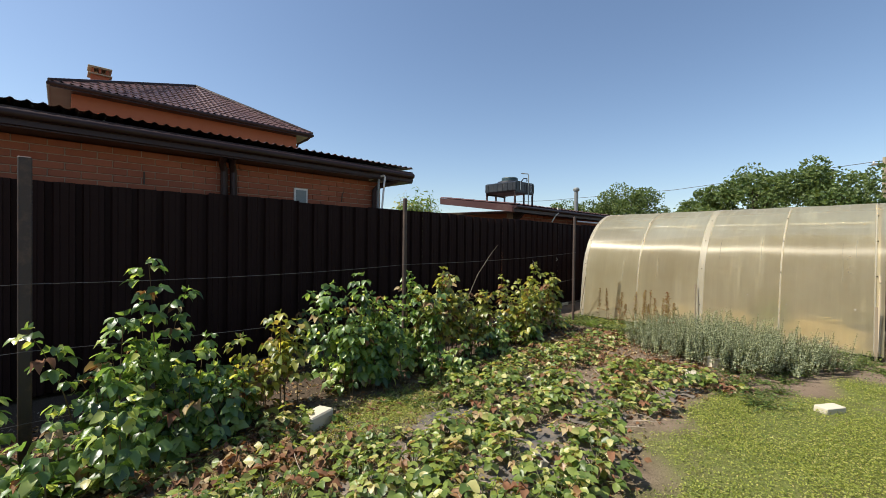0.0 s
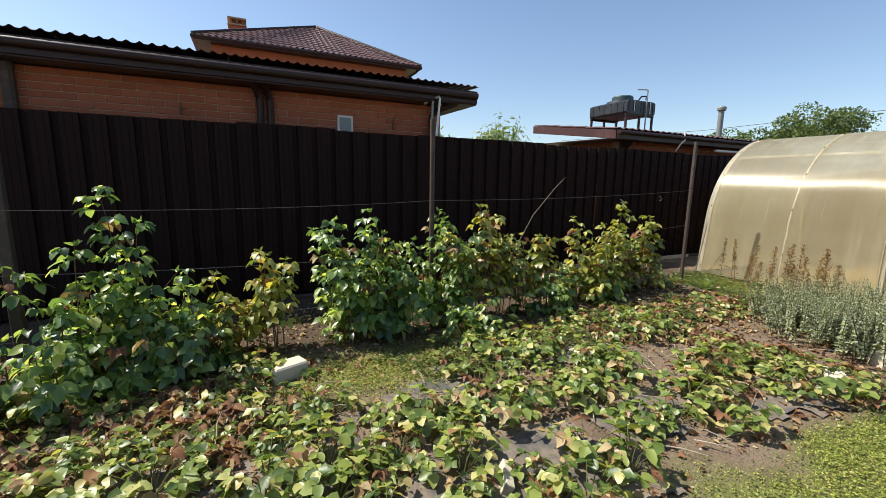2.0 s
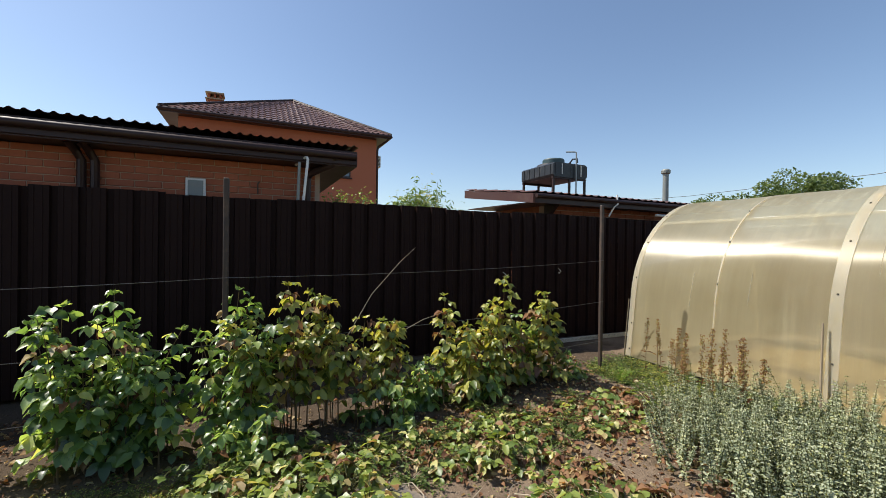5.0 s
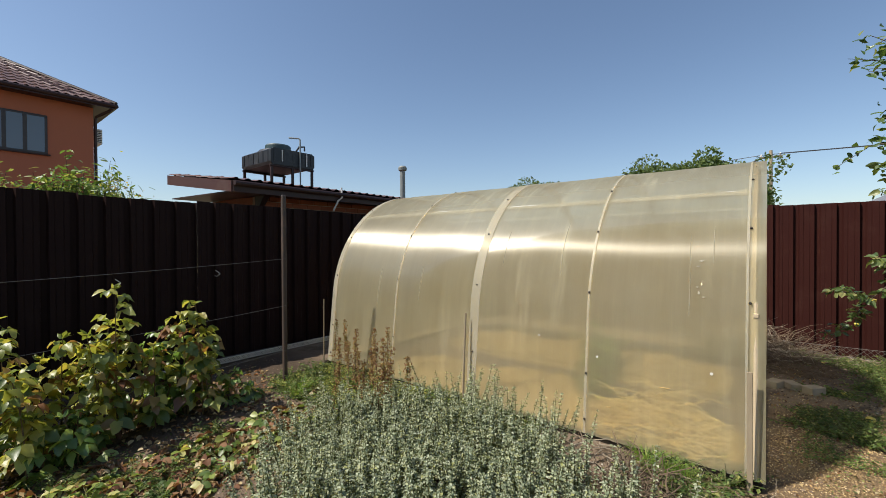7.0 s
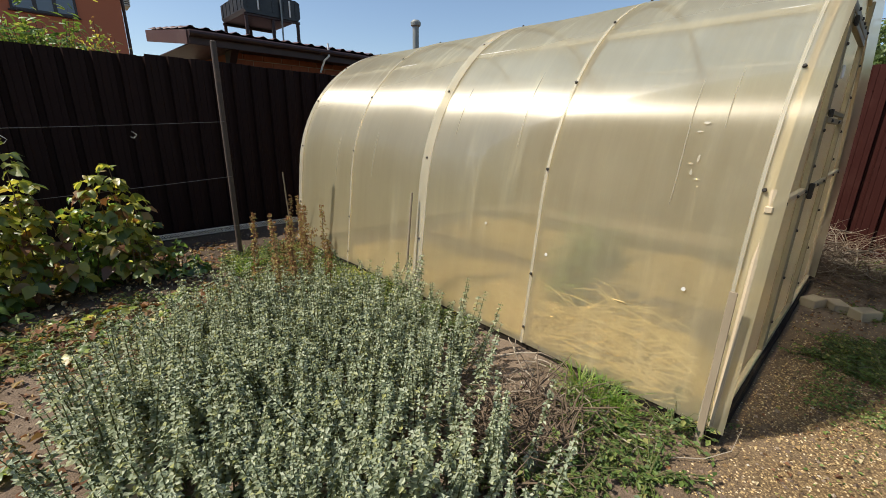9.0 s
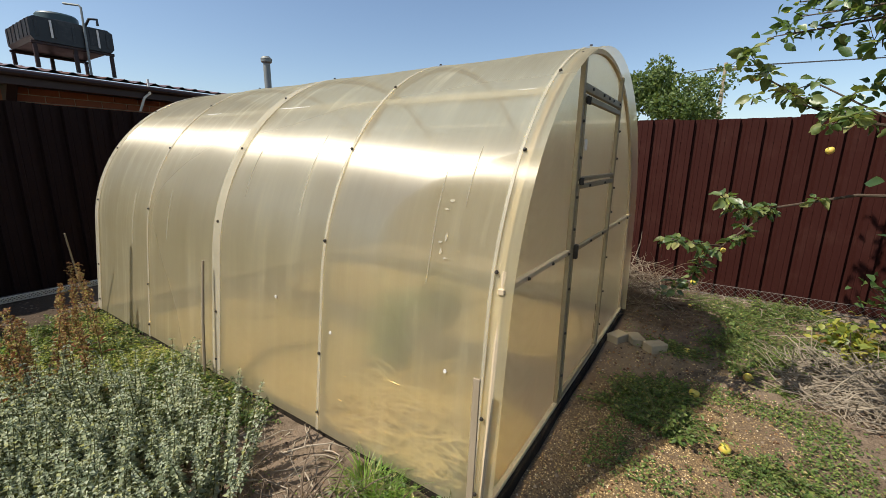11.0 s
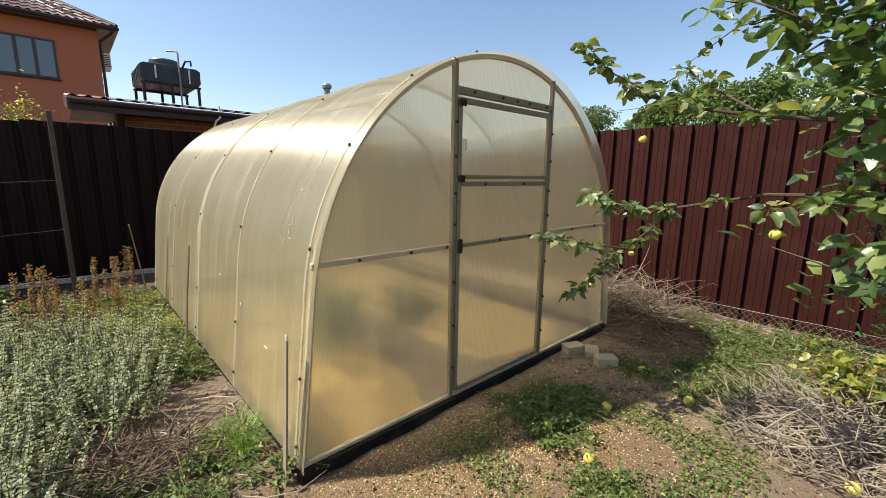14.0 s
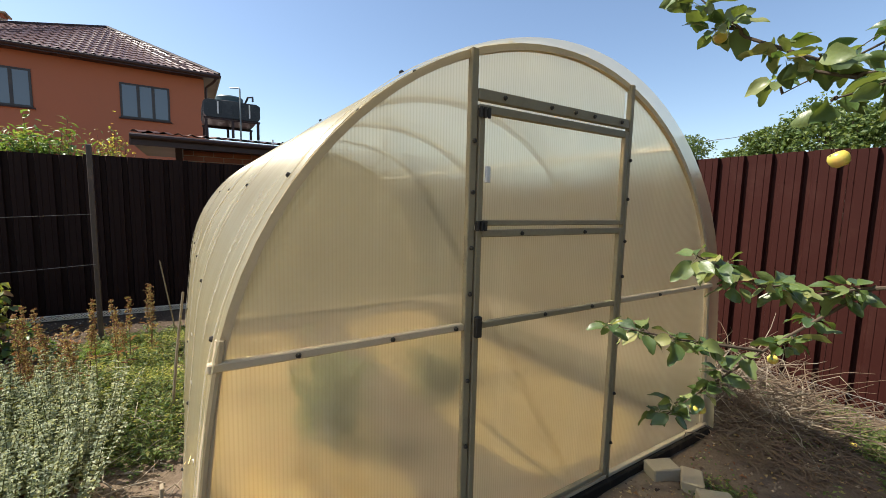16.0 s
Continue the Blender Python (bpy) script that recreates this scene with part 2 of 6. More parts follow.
# ---- building blocks ----
class Geo:
    def __init__(self):
        self.v, self.f = [], []

    def add(self, verts, faces):
        o = len(self.v)
        self.v += [tuple(p) for p in verts]
        self.f += [tuple(i + o for i in f) for f in faces]
        return self

    def box(self, x0, x1, y0, y1, z0, z1, b=0.0):
        if not b:
            return self.add([(x, y, z) for x in (x0, x1) for y in (y0, y1) for z in (z0, z1)],
                            [(0, 1, 3, 2), (4, 6, 7, 5), (0, 4, 5, 1), (2, 3, 7, 6), (0, 2, 6, 4), (1, 5, 7, 3)])
        c, h = ((x0 + x1) / 2, (y0 + y1) / 2, (z0 + z1) / 2), ((x1 - x0) / 2, (y1 - y0) / 2, (z1 - z0) / 2)
        ix, vs, fs = {}, [], []
        for s in [(i, j, k) for i in (-1, 1) for j in (-1, 1) for k in (-1, 1)]:
            for a in range(3):
                ix[s, a] = len(vs)
                vs.append([c[d] + s[d] * (h[d] - (0 if d == a else b)) for d in range(3)])
            fs.append((ix[s, 0], ix[s, 1], ix[s, 2]))
        for a in range(3):
            p, q = (a + 1) % 3, (a + 2) % 3
            for sg in (-1, 1):
                loop = []
                for u, w in ((-1, -1), (1, -1), (1, 1), (-1, 1)):
                    s = [0, 0, 0]
                    s[a], s[p], s[q] = sg, u, w
                    loop.append(ix[tuple(s), a])
                fs.append(tuple(loop))
            for u in (-1, 1):
                for w in (-1, 1):
                    lo, hi = [0, 0, 0], [0, 0, 0]
                    lo[a], lo[p], lo[q] = -1, u, w
                    hi[a], hi[p], hi[q] = 1, u, w
                    lo, hi = tuple(lo), tuple(hi)
                    fs.append((ix[lo, p], ix[lo, q], ix[hi, q], ix[hi, p]))
        return self.add(vs, fs)

    def tube(self, pts, r, n=8, caps=True):
        pts = [Vector(p) for p in pts]
        rs = r if isinstance(r, (list, tuple)) else [r] * len(pts)
        vs, fs = [], []
        d0 = (pts[1] - pts[0]).normalized()
        side = d0.orthogonal().normalized()
        for i, p in enumerate(pts):
            d = (pts[min(i + 1, len(pts) - 1)] - pts[max(i - 1, 0)]).normalized()
            side = (side - d * side.dot(d)).normalized()
            up = d.cross(side)
            vs += [p + (side * math.cos(2 * math.pi * k / n) + up * math.sin(2 * math.pi * k / n)) * rs[i] for k in range(n)]
        for i in range(len(pts) - 1):
            fs += [(i * n + k, i * n + (k + 1) % n, (i + 1) * n + (k + 1) % n, (i + 1) * n + k) for k in range(n)]
        if caps:
            fs += [tuple(range(n)), tuple(range((len(pts) - 1) * n, len(pts) * n))]
        return self.add(vs, fs)

    def lathe(self, rings, n=24, cx=0.0, cy=0.0):
        vs = [(cx + r * math.cos(2 * math.pi * k / n), cy + r * math.sin(2 * math.pi * k / n), z) for r, z in rings for k in range(n)]
        fs = [(i * n + k, i * n + (k + 1) % n, (i + 1) * n + (k + 1) % n, (i + 1) * n + k) for i in range(len(rings) - 1) for k in range(n)]
        return self.add(vs, fs + [tuple(range(n)), tuple(range((len(rings) - 1) * n, len(rings) * n))])

    def prism(self, outline, y0, y1, axis="Y"):
        """A closed outline of (u, z), drawn out along one axis."""
        n = len(outline)
        vs = [((u, y, z) if axis == "Y" else (y, u, z)) for y in (y0, y1) for u, z in outline]
        return self.add(vs, [(i, (i + 1) % n, n + (i + 1) % n, n + i) for i in range(n)] + [tuple(range(n)), tuple(range(n, 2 * n))])

    def mesh(self, name, smooth=35, normals=True):
        me = bpy.data.meshes.new(name)
        me.from_pydata(self.v, [], self.f)
        if normals:
            bm = bmesh.new()
            bm.from_mesh(me)
            bmesh.ops.recalc_face_normals(bm, faces=bm.faces)
            bm.to_mesh(me)
            bm.free()
        if smooth:
            me.shade_smooth()
            me.set_sharp_from_angle(angle=radians(smooth))
        return me


def raw_mesh(name, verts, faces, smooth=True):
    """A mesh out of numpy arrays; faces is a list of (n, k) index arrays."""
    me = bpy.data.meshes.new(name)
    verts = np.asarray(verts, np.float32)
    me.vertices.add(len(verts))
    me.vertices.foreach_set("co", verts.ravel())
    faces = [np.asarray(f, np.int32) for f in faces if len(f)]
    loops = np.concatenate([f.ravel() for f in faces])
    sizes = np.concatenate([np.full(len(f), f.shape[1], np.int32) for f in faces])
    me.loops.add(len(loops))
    me.loops.foreach_set("vertex_index", loops)
    me.polygons.add(len(sizes))
    me.polygons.foreach_set("loop_start", np.concatenate([[0], np.cumsum(sizes)[:-1]]).astype(np.int32))
    me.polygons.foreach_set("use_smooth", np.full(len(sizes), smooth))
    me.update(calc_edges=True)
    return me


def part(name, geo, material, parent, label="", at=None, smooth=35):
    """One mesh object under a thing or under a part."""
    me = geo.mesh(name, smooth) if isinstance(geo, Geo) else geo
    if material and not me.materials:
        me.materials.append(M[material])
    ob = new(name, me)
    ob.parent = parent
    if at is not None:
        ob.matrix_basis = at
    return tagged(ob, label)


def thing(name, label, category, at=None, group="", kind=""):
    ob = new(name)
    ob.empty_display_size = 0.1
    if at is not None:
        ob.matrix_basis = at
    return tagged(ob, label, category, group, kind)


def single(name, geo, material, label, category, at=None, group="", kind="", smooth=35):
    return tagged(part(name, geo, material, None, "", at, smooth), label, category, group, kind)


def vnoise(x, y, seed=0):
    """Smooth noise in -1..1 over the plan, for arrays."""
    x, y = np.asarray(x, float), np.asarray(y, float)
    xi, yi = np.floor(x), np.floor(y)
    fx, fy = x - xi, y - yi
    fx, fy = fx * fx * (3 - 2 * fx), fy * fy * (3 - 2 * fy)

    def h(a, b):
        s = np.sin(a * 127.1 + b * 311.7 + seed * 74.7) * 43758.5453
        return (s - np.floor(s)) * 2 - 1
    return (h(xi, yi) * (1 - fx) + h(xi + 1, yi) * fx) * (1 - fy) + (h(xi, yi + 1) * (1 - fx) + h(xi + 1, yi + 1) * fx) * fy


def step(a, b, x):
    t = np.clip((np.asarray(x, float) - a) / (b - a), 0, 1)
    return t * t * (3 - 2 * t)


def inside(x, y, x0, x1, y0, y1, soft=0.25):
    return step(x0 - soft, x0 + soft, x) * step(-x1 - soft, -x1 + soft, -np.asarray(x)) * step(y0 - soft, y0 + soft, y) * step(-y1 - soft, -y1 + soft, -np.asarray(y))


def lawn_edge(x):
    """The y up to which the lawn reaches."""
    return np.interp(x, [0.0, 1.6, 2.4, 3.4, 4.6, 5.4], [0.4, 0.75, 0.95, 1.15, 1.05, 0.35])


def height(x, y):
    """The ground's height over the plan of the garden."""
    x, y = np.asarray(x, float), np.asarray(y, float)
    z = 0.085 + 0.07 * step(3.0, 7.5, x) - 0.05 * step(10.6, 11.6, x)
    near = inside(x, y, -4, 12, -5, 5.3, 0.8)
    z = z + near * (0.016 * vnoise(x * 1.3, y * 1.3, 1) + 0.010 * vnoise(x * 4.1, y * 4.1, 2) + 0.006 * vnoise(x * 13, y * 13, 3))
    z = z + 0.05 * np.exp(-((x - 10.75) ** 2 / 0.25 + (y - 0.25) ** 2 / 0.3))
    z = z - 0.02 * inside(x, y, 7.5, 10.3, 0.0, 3.9, 0.1)
    return z


def zg(x, y):
    return float(height(x, y))


# ---- ground ----
def ground_material():
    m = Nodes("garden_soil", 0.95, spec=0.15)
    zone = m.n("Attribute")
    zone.attribute_name = "zone"
    sep = m.n("SeparateColor", Color=zone.outputs["Color"])
    fine, mid, big = m.noise(70, 6, 0.7), m.noise(9, 6, 0.65), m.noise(0.9, 4)
    soil = m.mix(mid, m.mix(fine, (0.060, 0.041, 0.029), (0.21, 0.148, 0.10)), m.mix(fine, (0.13, 0.09, 0.064), (0.32, 0.24, 0.17)))
    soil = m.mix(m.ramp(big, (0.4, (0, 0, 0)), (0.65, (1, 1, 1))), soil, m.mix(fine, (0.14, 0.10, 0.068), (0.34, 0.26, 0.185)))
    soil = m.mix(m.ramp(m.noise(3.4, 7, 0.72), (0.52, (0, 0, 0)), (0.64, (0.75, 0.75, 0.75))), soil, m.mix(fine, (0.055, 0.042, 0.025), (0.15, 0.11, 0.07)))
    grass = m.mix(mid, m.mix(fine, (0.09, 0.12, 0.02), (0.20, 0.25, 0.05)), (0.16, 0.15, 0.06))
    grit = m.mix(m.ramp(m.n("TexVoronoi", Vector=m.co, Scale=95.0).outputs["Distance"], (0.1, (1, 1, 1)), (0.6, (0, 0, 0))), (0.15, 0.095, 0.045), m.mix(fine, (0.32, 0.215, 0.095), (0.52, 0.37, 0.17)))
    # darker soil tone that paints in the fence's shade and mulch under the prunings
    shade_mulch = m.mix(fine, (0.035, 0.025, 0.018), (0.11, 0.08, 0.055))
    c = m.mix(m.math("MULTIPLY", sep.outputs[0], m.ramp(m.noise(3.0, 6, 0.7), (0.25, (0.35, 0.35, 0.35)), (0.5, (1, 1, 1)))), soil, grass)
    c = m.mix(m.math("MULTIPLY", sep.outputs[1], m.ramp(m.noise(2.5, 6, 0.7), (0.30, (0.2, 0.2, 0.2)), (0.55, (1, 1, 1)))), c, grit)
    c = m.mix(sep.outputs[2], c, shade_mulch)
    h = m.mix(0.5, m.noise(24, 8, 0.75), fine)
    return m.color(c).bump(h, 0.9, 0.03).mat


M["soil"] = ground_material()
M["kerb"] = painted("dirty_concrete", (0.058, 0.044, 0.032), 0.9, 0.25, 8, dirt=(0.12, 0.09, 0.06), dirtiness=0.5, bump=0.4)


def build_ground():
    far = [15, 22, 40, 80, 200, 600]
    xs = np.concatenate([[-v for v in far[::-1]], np.arange(-6, -2, 0.4), np.arange(-2, 12.4, 0.05), far])
    ys = np.concatenate([[-v for v in far[::-1]], np.arange(-8, -3.6, 0.4), np.arange(-3.6, 5.4, 0.05), [6, 8, 11], far])
    gx, gy = np.meshgrid(xs, ys, indexing="ij")
    gz = height(gx, gy)
    nx, ny = gx.shape
    i = np.arange(nx * ny).reshape(nx, ny)
    quads = np.stack([i[:-1, :-1], i[1:, :-1], i[1:, 1:], i[:-1, 1:]], -1).reshape(-1, 4)
    me = raw_mesh("ground", np.stack([gx, gy, gz], -1).reshape(-1, 3), [quads])
    n1 = vnoise(gx * 2.2, gy * 2.2, 7) * 0.25
    lawn = step(-0.25, 0.2, lawn_edge(gx) - gy + n1) * step(0.6, 1.6, gx + n1) * step(-6.6, -5.9, -gx + n1)
    lawn = lawn * step(-1.7, -0.9, gy + 1.6 * n1)
    lawn = np.maximum(lawn, np.exp(-((gx - 2.1) ** 2 / 0.45 + (gy - 2.9) ** 2 / 0.10)))
    lawn = np.maximum(lawn, (gx > 14) * 0.7)
    grit = inside(gx + n1, gy + n1, 7.1, 9.2, -0.85, 0.0, 0.35) * 0.85
    # the fence's shade, painted into the soil behind and under the raspberries
    shade_mulch = inside(gx, gy + n1, -5, 7.4, 3.35, 5.6, 0.3) * 0.9
    # dark mulch and the shade beneath the pruning heap, painted the same way
    shade_mulch = np.maximum(shade_mulch, np.exp(-((gx - 10.65) ** 2 / 0.5 + (gy + 0.1) ** 2 / 0.5)) * 0.9)
    col = np.stack([lawn, grit, shade_mulch, np.ones_like(gx)], -1).reshape(-1, 4).astype(np.float32)
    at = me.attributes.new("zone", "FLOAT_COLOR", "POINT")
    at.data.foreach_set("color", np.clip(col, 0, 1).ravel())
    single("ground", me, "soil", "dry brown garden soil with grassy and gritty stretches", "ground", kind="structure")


build_ground()


# ---- fences ----
FENCE_Y, FENCE_X, FENCE_TOP = 5.17, 11.70, 2.07


def profiled_sheet(width, pitch, z0, z1):
    """A trapezoid-profiled steel sheet, 0.7 mm drawn as 3 mm, facing -y."""
    run = []
    x = 0.0
    while x < width - 1e-6:
        run += [(x, 0.0), (x + pitch * 0.17, 0.0), (x + pitch * 0.185, 0.004), (x + pitch * 0.205, 0.004), (x + pitch * 0.22, 0.0),
                (x + pitch * 0.47, 0.0), (x + pitch * 0.485, 0.004), (x + pitch * 0.505, 0.004), (x + pitch * 0.52, 0.0),
                (x + pitch * 0.69, 0.0), (x + pitch * 0.715, 0.040), (x + pitch * 0.93, 0.040)]
        x += pitch
    run.append((width, 0.0))
    n = len(run)
    vs = [(u, v + d, z) for d in (0, 0.003) for z in (z0, z1) for u, v in run]
    fs = [(i, i + 1, n + i + 1, n + i) for i in range(n - 1)] + [(2 * n + i, 3 * n + i, 3 * n + i + 1, 2 * n + i + 1) for i in range(n - 1)]
    fs += [(n + i, n + i + 1, 3 * n + i + 1, 3 * n + i) for i in range(n - 1)] + [(i, 2 * n + i, 2 * n + i + 1, i + 1) for i in range(n - 1)]
    return Geo().add(vs, fs).mesh("panel", 20)


def build_fence(name, label, material, count, width, pitch, place, z0):
    fence = thing(name, label, "fence", place, kind="structure")
    sheet = profiled_sheet(width, pitch, z0, FENCE_TOP)
    sheet.materials.append(M[material])
    dots = Geo()
    for r in (0.28, 1.0, 1.72):
        for k in range(int(width / pitch)):
            u = (k + 0.16) * pitch
            dots.add([(u + 0.006 * math.cos(a), -0.004, z0 + r + 0.006 * math.sin(a)) for a in np.arange(0, 6.2, 1.05)] + [(u, -0.008, z0 + r)], [(i, (i + 1) % 6, 6) for i in range(6)])
    dots = dots.mesh("screw_row", 0)
    dots.materials.append(M[material])
    rails = Geo()
    for r in (0.30, 1.70):
        rails.box(0, count * width, 0.052, 0.088, z0 + r - 0.02, z0 + r + 0.02, 0.003)
    part("rail", rails, "post", fence)
    for k in range(count):
        tilt = pose(k * width, 0.004 * (k % 2), 0.012 * math.sin(k * 2.3), 0, 0, 0)
        p = part("panel", sheet, None, fence, at=tilt)
        if name != "fence_north":
            part("screw_row", dots, None, p)
    for k in range(0, count + 1, 2):
        part("fence_post", Geo().box(k * width - 0.03, k * width + 0.03, 0.092, 0.15, -0.05, FENCE_TOP - 0.02, 0.004), "post", fence)
    return fence


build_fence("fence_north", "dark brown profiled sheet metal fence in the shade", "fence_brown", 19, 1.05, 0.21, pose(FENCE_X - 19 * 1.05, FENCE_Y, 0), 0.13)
build_fence("fence_east", "red-brown profiled sheet metal fence with screws", "fence_red", 16, 1.05, 0.21, pose(FENCE_X, FENCE_Y - 0.108, 0, 0, 0, -90), 0.11)
# plain fences close the plot behind the walk
build_fence("fence_south", "red-brown profiled sheet metal fence closing the plot", "fence_red", 19, 1.05, 0.21, pose(FENCE_X, FENCE_Y - 16.8, 0, 0, 0, 180), 0.13)

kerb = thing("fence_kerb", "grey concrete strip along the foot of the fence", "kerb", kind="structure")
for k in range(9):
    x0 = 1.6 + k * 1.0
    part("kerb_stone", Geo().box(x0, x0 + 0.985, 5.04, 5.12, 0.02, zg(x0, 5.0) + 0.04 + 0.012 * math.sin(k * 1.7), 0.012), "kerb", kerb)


def lattice(name, length, tall, cell, material, label, at, thick=0.003):
    """A net of diamond meshes on edge."""
    g = Geo()
    n = int(length / cell)
    for k in range(n):
        for s in (1, -1):
            u0, u1 = (k, k + 1) if s > 0 else (k + 1, k)
            for j in range(max(1, int(tall / cell))):
                z = j * cell
                g.tube([(u0 * cell, 0.004 * s, z), (u1 * cell, 0.004 * s, z + cell)], thick, 4, False)
    g.tube([(0, 0, 0.0), (length, 0, 0.0)], 0.005, 5)
    g.tube([(0, 0, tall), (length, 0, tall)], 0.0032, 5)
    return single(name, g, material, label, "netting", at)


lattice("garden_netting", 3.0, 0.06, 0.03, "mesh_white", "pale plastic garden netting along the dark fence foot", pose(5.6, 4.93, zg(7, 4.93) + 0.02, 14), 0.0055)
lattice("wire_netting", 5.5, 0.12, 0.06, "wire", "rusty wire netting along the red fence foot", pose(FENCE_X - 0.10, 1.2, zg(11.6, 0) + 0.01, 0, 0, -90))


# ---- greenhouse ----
GX, GR, GZ0, GZC, GL = 8.828, 1.348, 0.20, 0.87, 3.95
LEAN_IN = math.tan(radians(6))
KNEE = (GR * math.cos(radians(6)), GZC + GR * math.sin(radians(6)))
LEGS = [(KNEE[0] + (KNEE[1] - z) * LEAN_IN, z) for z in (GZ0, 0.45, 0.72)]
ARC = [(-u, z) for u, z in LEGS] + [(GR * math.sin(a), GZC + GR * math.cos(a)) for a in np.radians(np.arange(-84, 85, 4))] + LEGS[::-1]


def arch_half(z):
    if z < KNEE[1]:
        return KNEE[0] + (KNEE[1] - z) * LEAN_IN
    return math.sqrt(max(0.0, GR ** 2 - (z - GZC) ** 2))


def arch_top(u):
    return GZC + math.sqrt(max(0.0, GR ** 2 - u * u))


def arch_band(y0, y1, out, thick):
    """A strip of the vault between two places along its length."""
    g, n = Geo(), len(ARC)

    def push(o):
        res = []
        for i, (u, z) in enumerate(ARC):
            a, b = ARC[max(i - 1, 0)], ARC[min(i + 1, n - 1)]
            t = Vector((b[0] - a[0], b[1] - a[1])).normalized()
            res.append((u - t.y * o, z + t.x * o))
        return res
    lo, hi = push(out), push(out + thick)
    vs = [(u, y, z) for line in (lo, hi) for y in (y0, y1) for u, z in line]
    fs = []
    for i in range(n - 1):
        fs += [(i, i + 1, n + i + 1, n + i), (2 * n + i, 3 * n + i, 3 * n + i + 1, 2 * n + i + 1),
               (i, 2 * n + i, 2 * n + i + 1, i + 1), (n + i, n + i + 1, 3 * n + i + 1, 3 * n + i)]
    fs += [(0, n, 3 * n, 2 * n), (n - 1, 3 * n - 1, 4 * n - 1, 2 * n - 1)]
    return g.add(vs, fs)


def build_greenhouse():
    gh = thing("greenhouse", "arched greenhouse of yellowed translucent polycarbonate on a steel frame", "greenhouse", pose(GX, 0, 0))
    # base beam
    for nm, box in (("front", (-1.435, 1.435, -0.045, 0.0, 0.04, 0.205)), ("rear", (-1.47, 1.47, GL, GL + 0.045, 0.04, 0.205)), ("side", (-1.415, -1.375, 0, GL, 0.04, 0.20)), ("side", (1.375, 1.415, 0, GL, 0.04, 0.20))):
        part("base_beam", Geo().box(*box, 0.006), "beam", gh, "dark soil-stained base beam")
    # vault: two sheets that lap at the middle
    n = len(ARC)
    for y0, y1 in ((-0.06, 1.95), (1.95, GL + 0.03)):
        ys = np.linspace(y0, y1, 12)
        vs = [(u + 0.003 * math.sin(y * 5 + i * 0.4), y, z + 0.003 * math.sin(y * 7.3 + i * 0.3)) for y in ys for i, (u, z) in enumerate(ARC)]
        fs = [(j * n + i, (j + 1) * n + i, (j + 1) * n + i + 1, j * n + i + 1) for j in range(11) for i in range(n - 1)]
        me = Geo().add(vs, fs).mesh("roof_sheet", 60, normals=False)
        part("roof_sheet", me, "sheet_y", gh, "glossy bowed polycarbonate sheet")
    # end walls
    for y, flip, nm in ((0.006, False, "front_wall"), (GL - 0.006, True, "rear_wall")):
        spans = ((-1.43, -0.475), (-0.455, 0.395), (0.415, 1.43)) if not flip else ((-1.43, 1.43),)
        for a, b in spans:
            cols = np.linspace(a, b, 16)
            vs, fs = [], []
            for u in cols:
                top = arch_top(u) - 0.004 if abs(u) < KNEE[0] - 0.002 else max(GZ0 + 0.01, KNEE[1] - (abs(u) - KNEE[0] + 0.004) / LEAN_IN)
                vs += [(u, y, GZ0), (u, y, top)]
            for i in range(15):
                q = (2 * i, 2 * i + 2, 2 * i + 3, 2 * i + 1)
                fs.append(q[::-1] if flip else q)
            part("end_sheet", Geo().add(vs, fs).mesh("end_sheet", 0, normals=False), "sheet_rear" if flip else "sheet_x", gh, "upright ribbed polycarbonate end sheet")
    # arches of the frame, seen as pale lines, and the wide yellowed joint
    for y in (0.0, 0.96, 1.95, 2.93, GL):
        part("arch_tube", arch_band(y - 0.012, y + 0.012, -0.032, 0.024), "steel_dull", gh)
    part("joint_strip", arch_band(1.905, 1.995, 0.003, 0.003), "tape", gh, "wide yellowed joint strip")
    for y in (0.96, 2.93):
        part("cover_strip", arch_band(y - 0.009, y + 0.009, 0.003, 0.003), "tape", gh, "narrow pale cover strip")
    part("edge_strip", arch_band(0.022, 0.036, 0.003, 0.003), "tape", gh, "pale edge strip")
    part("edge_strip", arch_band(GL - 0.04, GL + 0.035, 0.003, 0.003), "tape", gh, "pale edge strip")
    # purlins
    for z in (1.90,):
        for s in (-1, 1):
            u = s * (arch_half(z) - 0.03)
            part("purlin", Geo().box(u - 0.013, u + 0.013, 0.01, GL - 0.01, z - 0.013, z + 0.013, 0.002), "white_pvc", gh)
    # front frame
    def bar(u0, u1, z0, z1, nm, mat="steel_dull", y=-0.026, d=0.026, parent=None, label=""):
        return part(nm, Geo().box(u0, u1, y, y + d, z0, z1, 0.003), mat, parent or gh, label)
    bar(-0.508, -0.478, GZ0, arch_top(0.49) - 0.01, "door_post", "steel_dark")
    bar(0.398, 0.424, GZ0, arch_top(0.41) - 0.01, "door_post", "steel_dark")
    bar(-1.33, -0.512, 1.115, 1.14, "cross_rail")
    bar(0.428, 1.33, 1.115, 1.14, "cross_rail")
    bar(-1.42, 1.42, GZ0 + 0.004, GZ0 + 0.024, "sill_rail")
    bar(-0.474, 0.394, 1.945, 1.985, "lintel_rail", "steel_dark", label="grey steel rail over the door")
    # two-leaf door
    door = part("door", Geo().box(-0.472, -0.446, -0.030, -0.006, 0.235, 1.485, 0.003), "steel_dark", gh)
    bar(0.366, 0.392, 0.235, 1.485, "door_stile", "steel_dark", y=-0.030, d=0.024, parent=door)
    bar(-0.444, 0.364, 0.235, 0.258, "door_rail", "steel_dark", y=-0.030, d=0.024, parent=door)
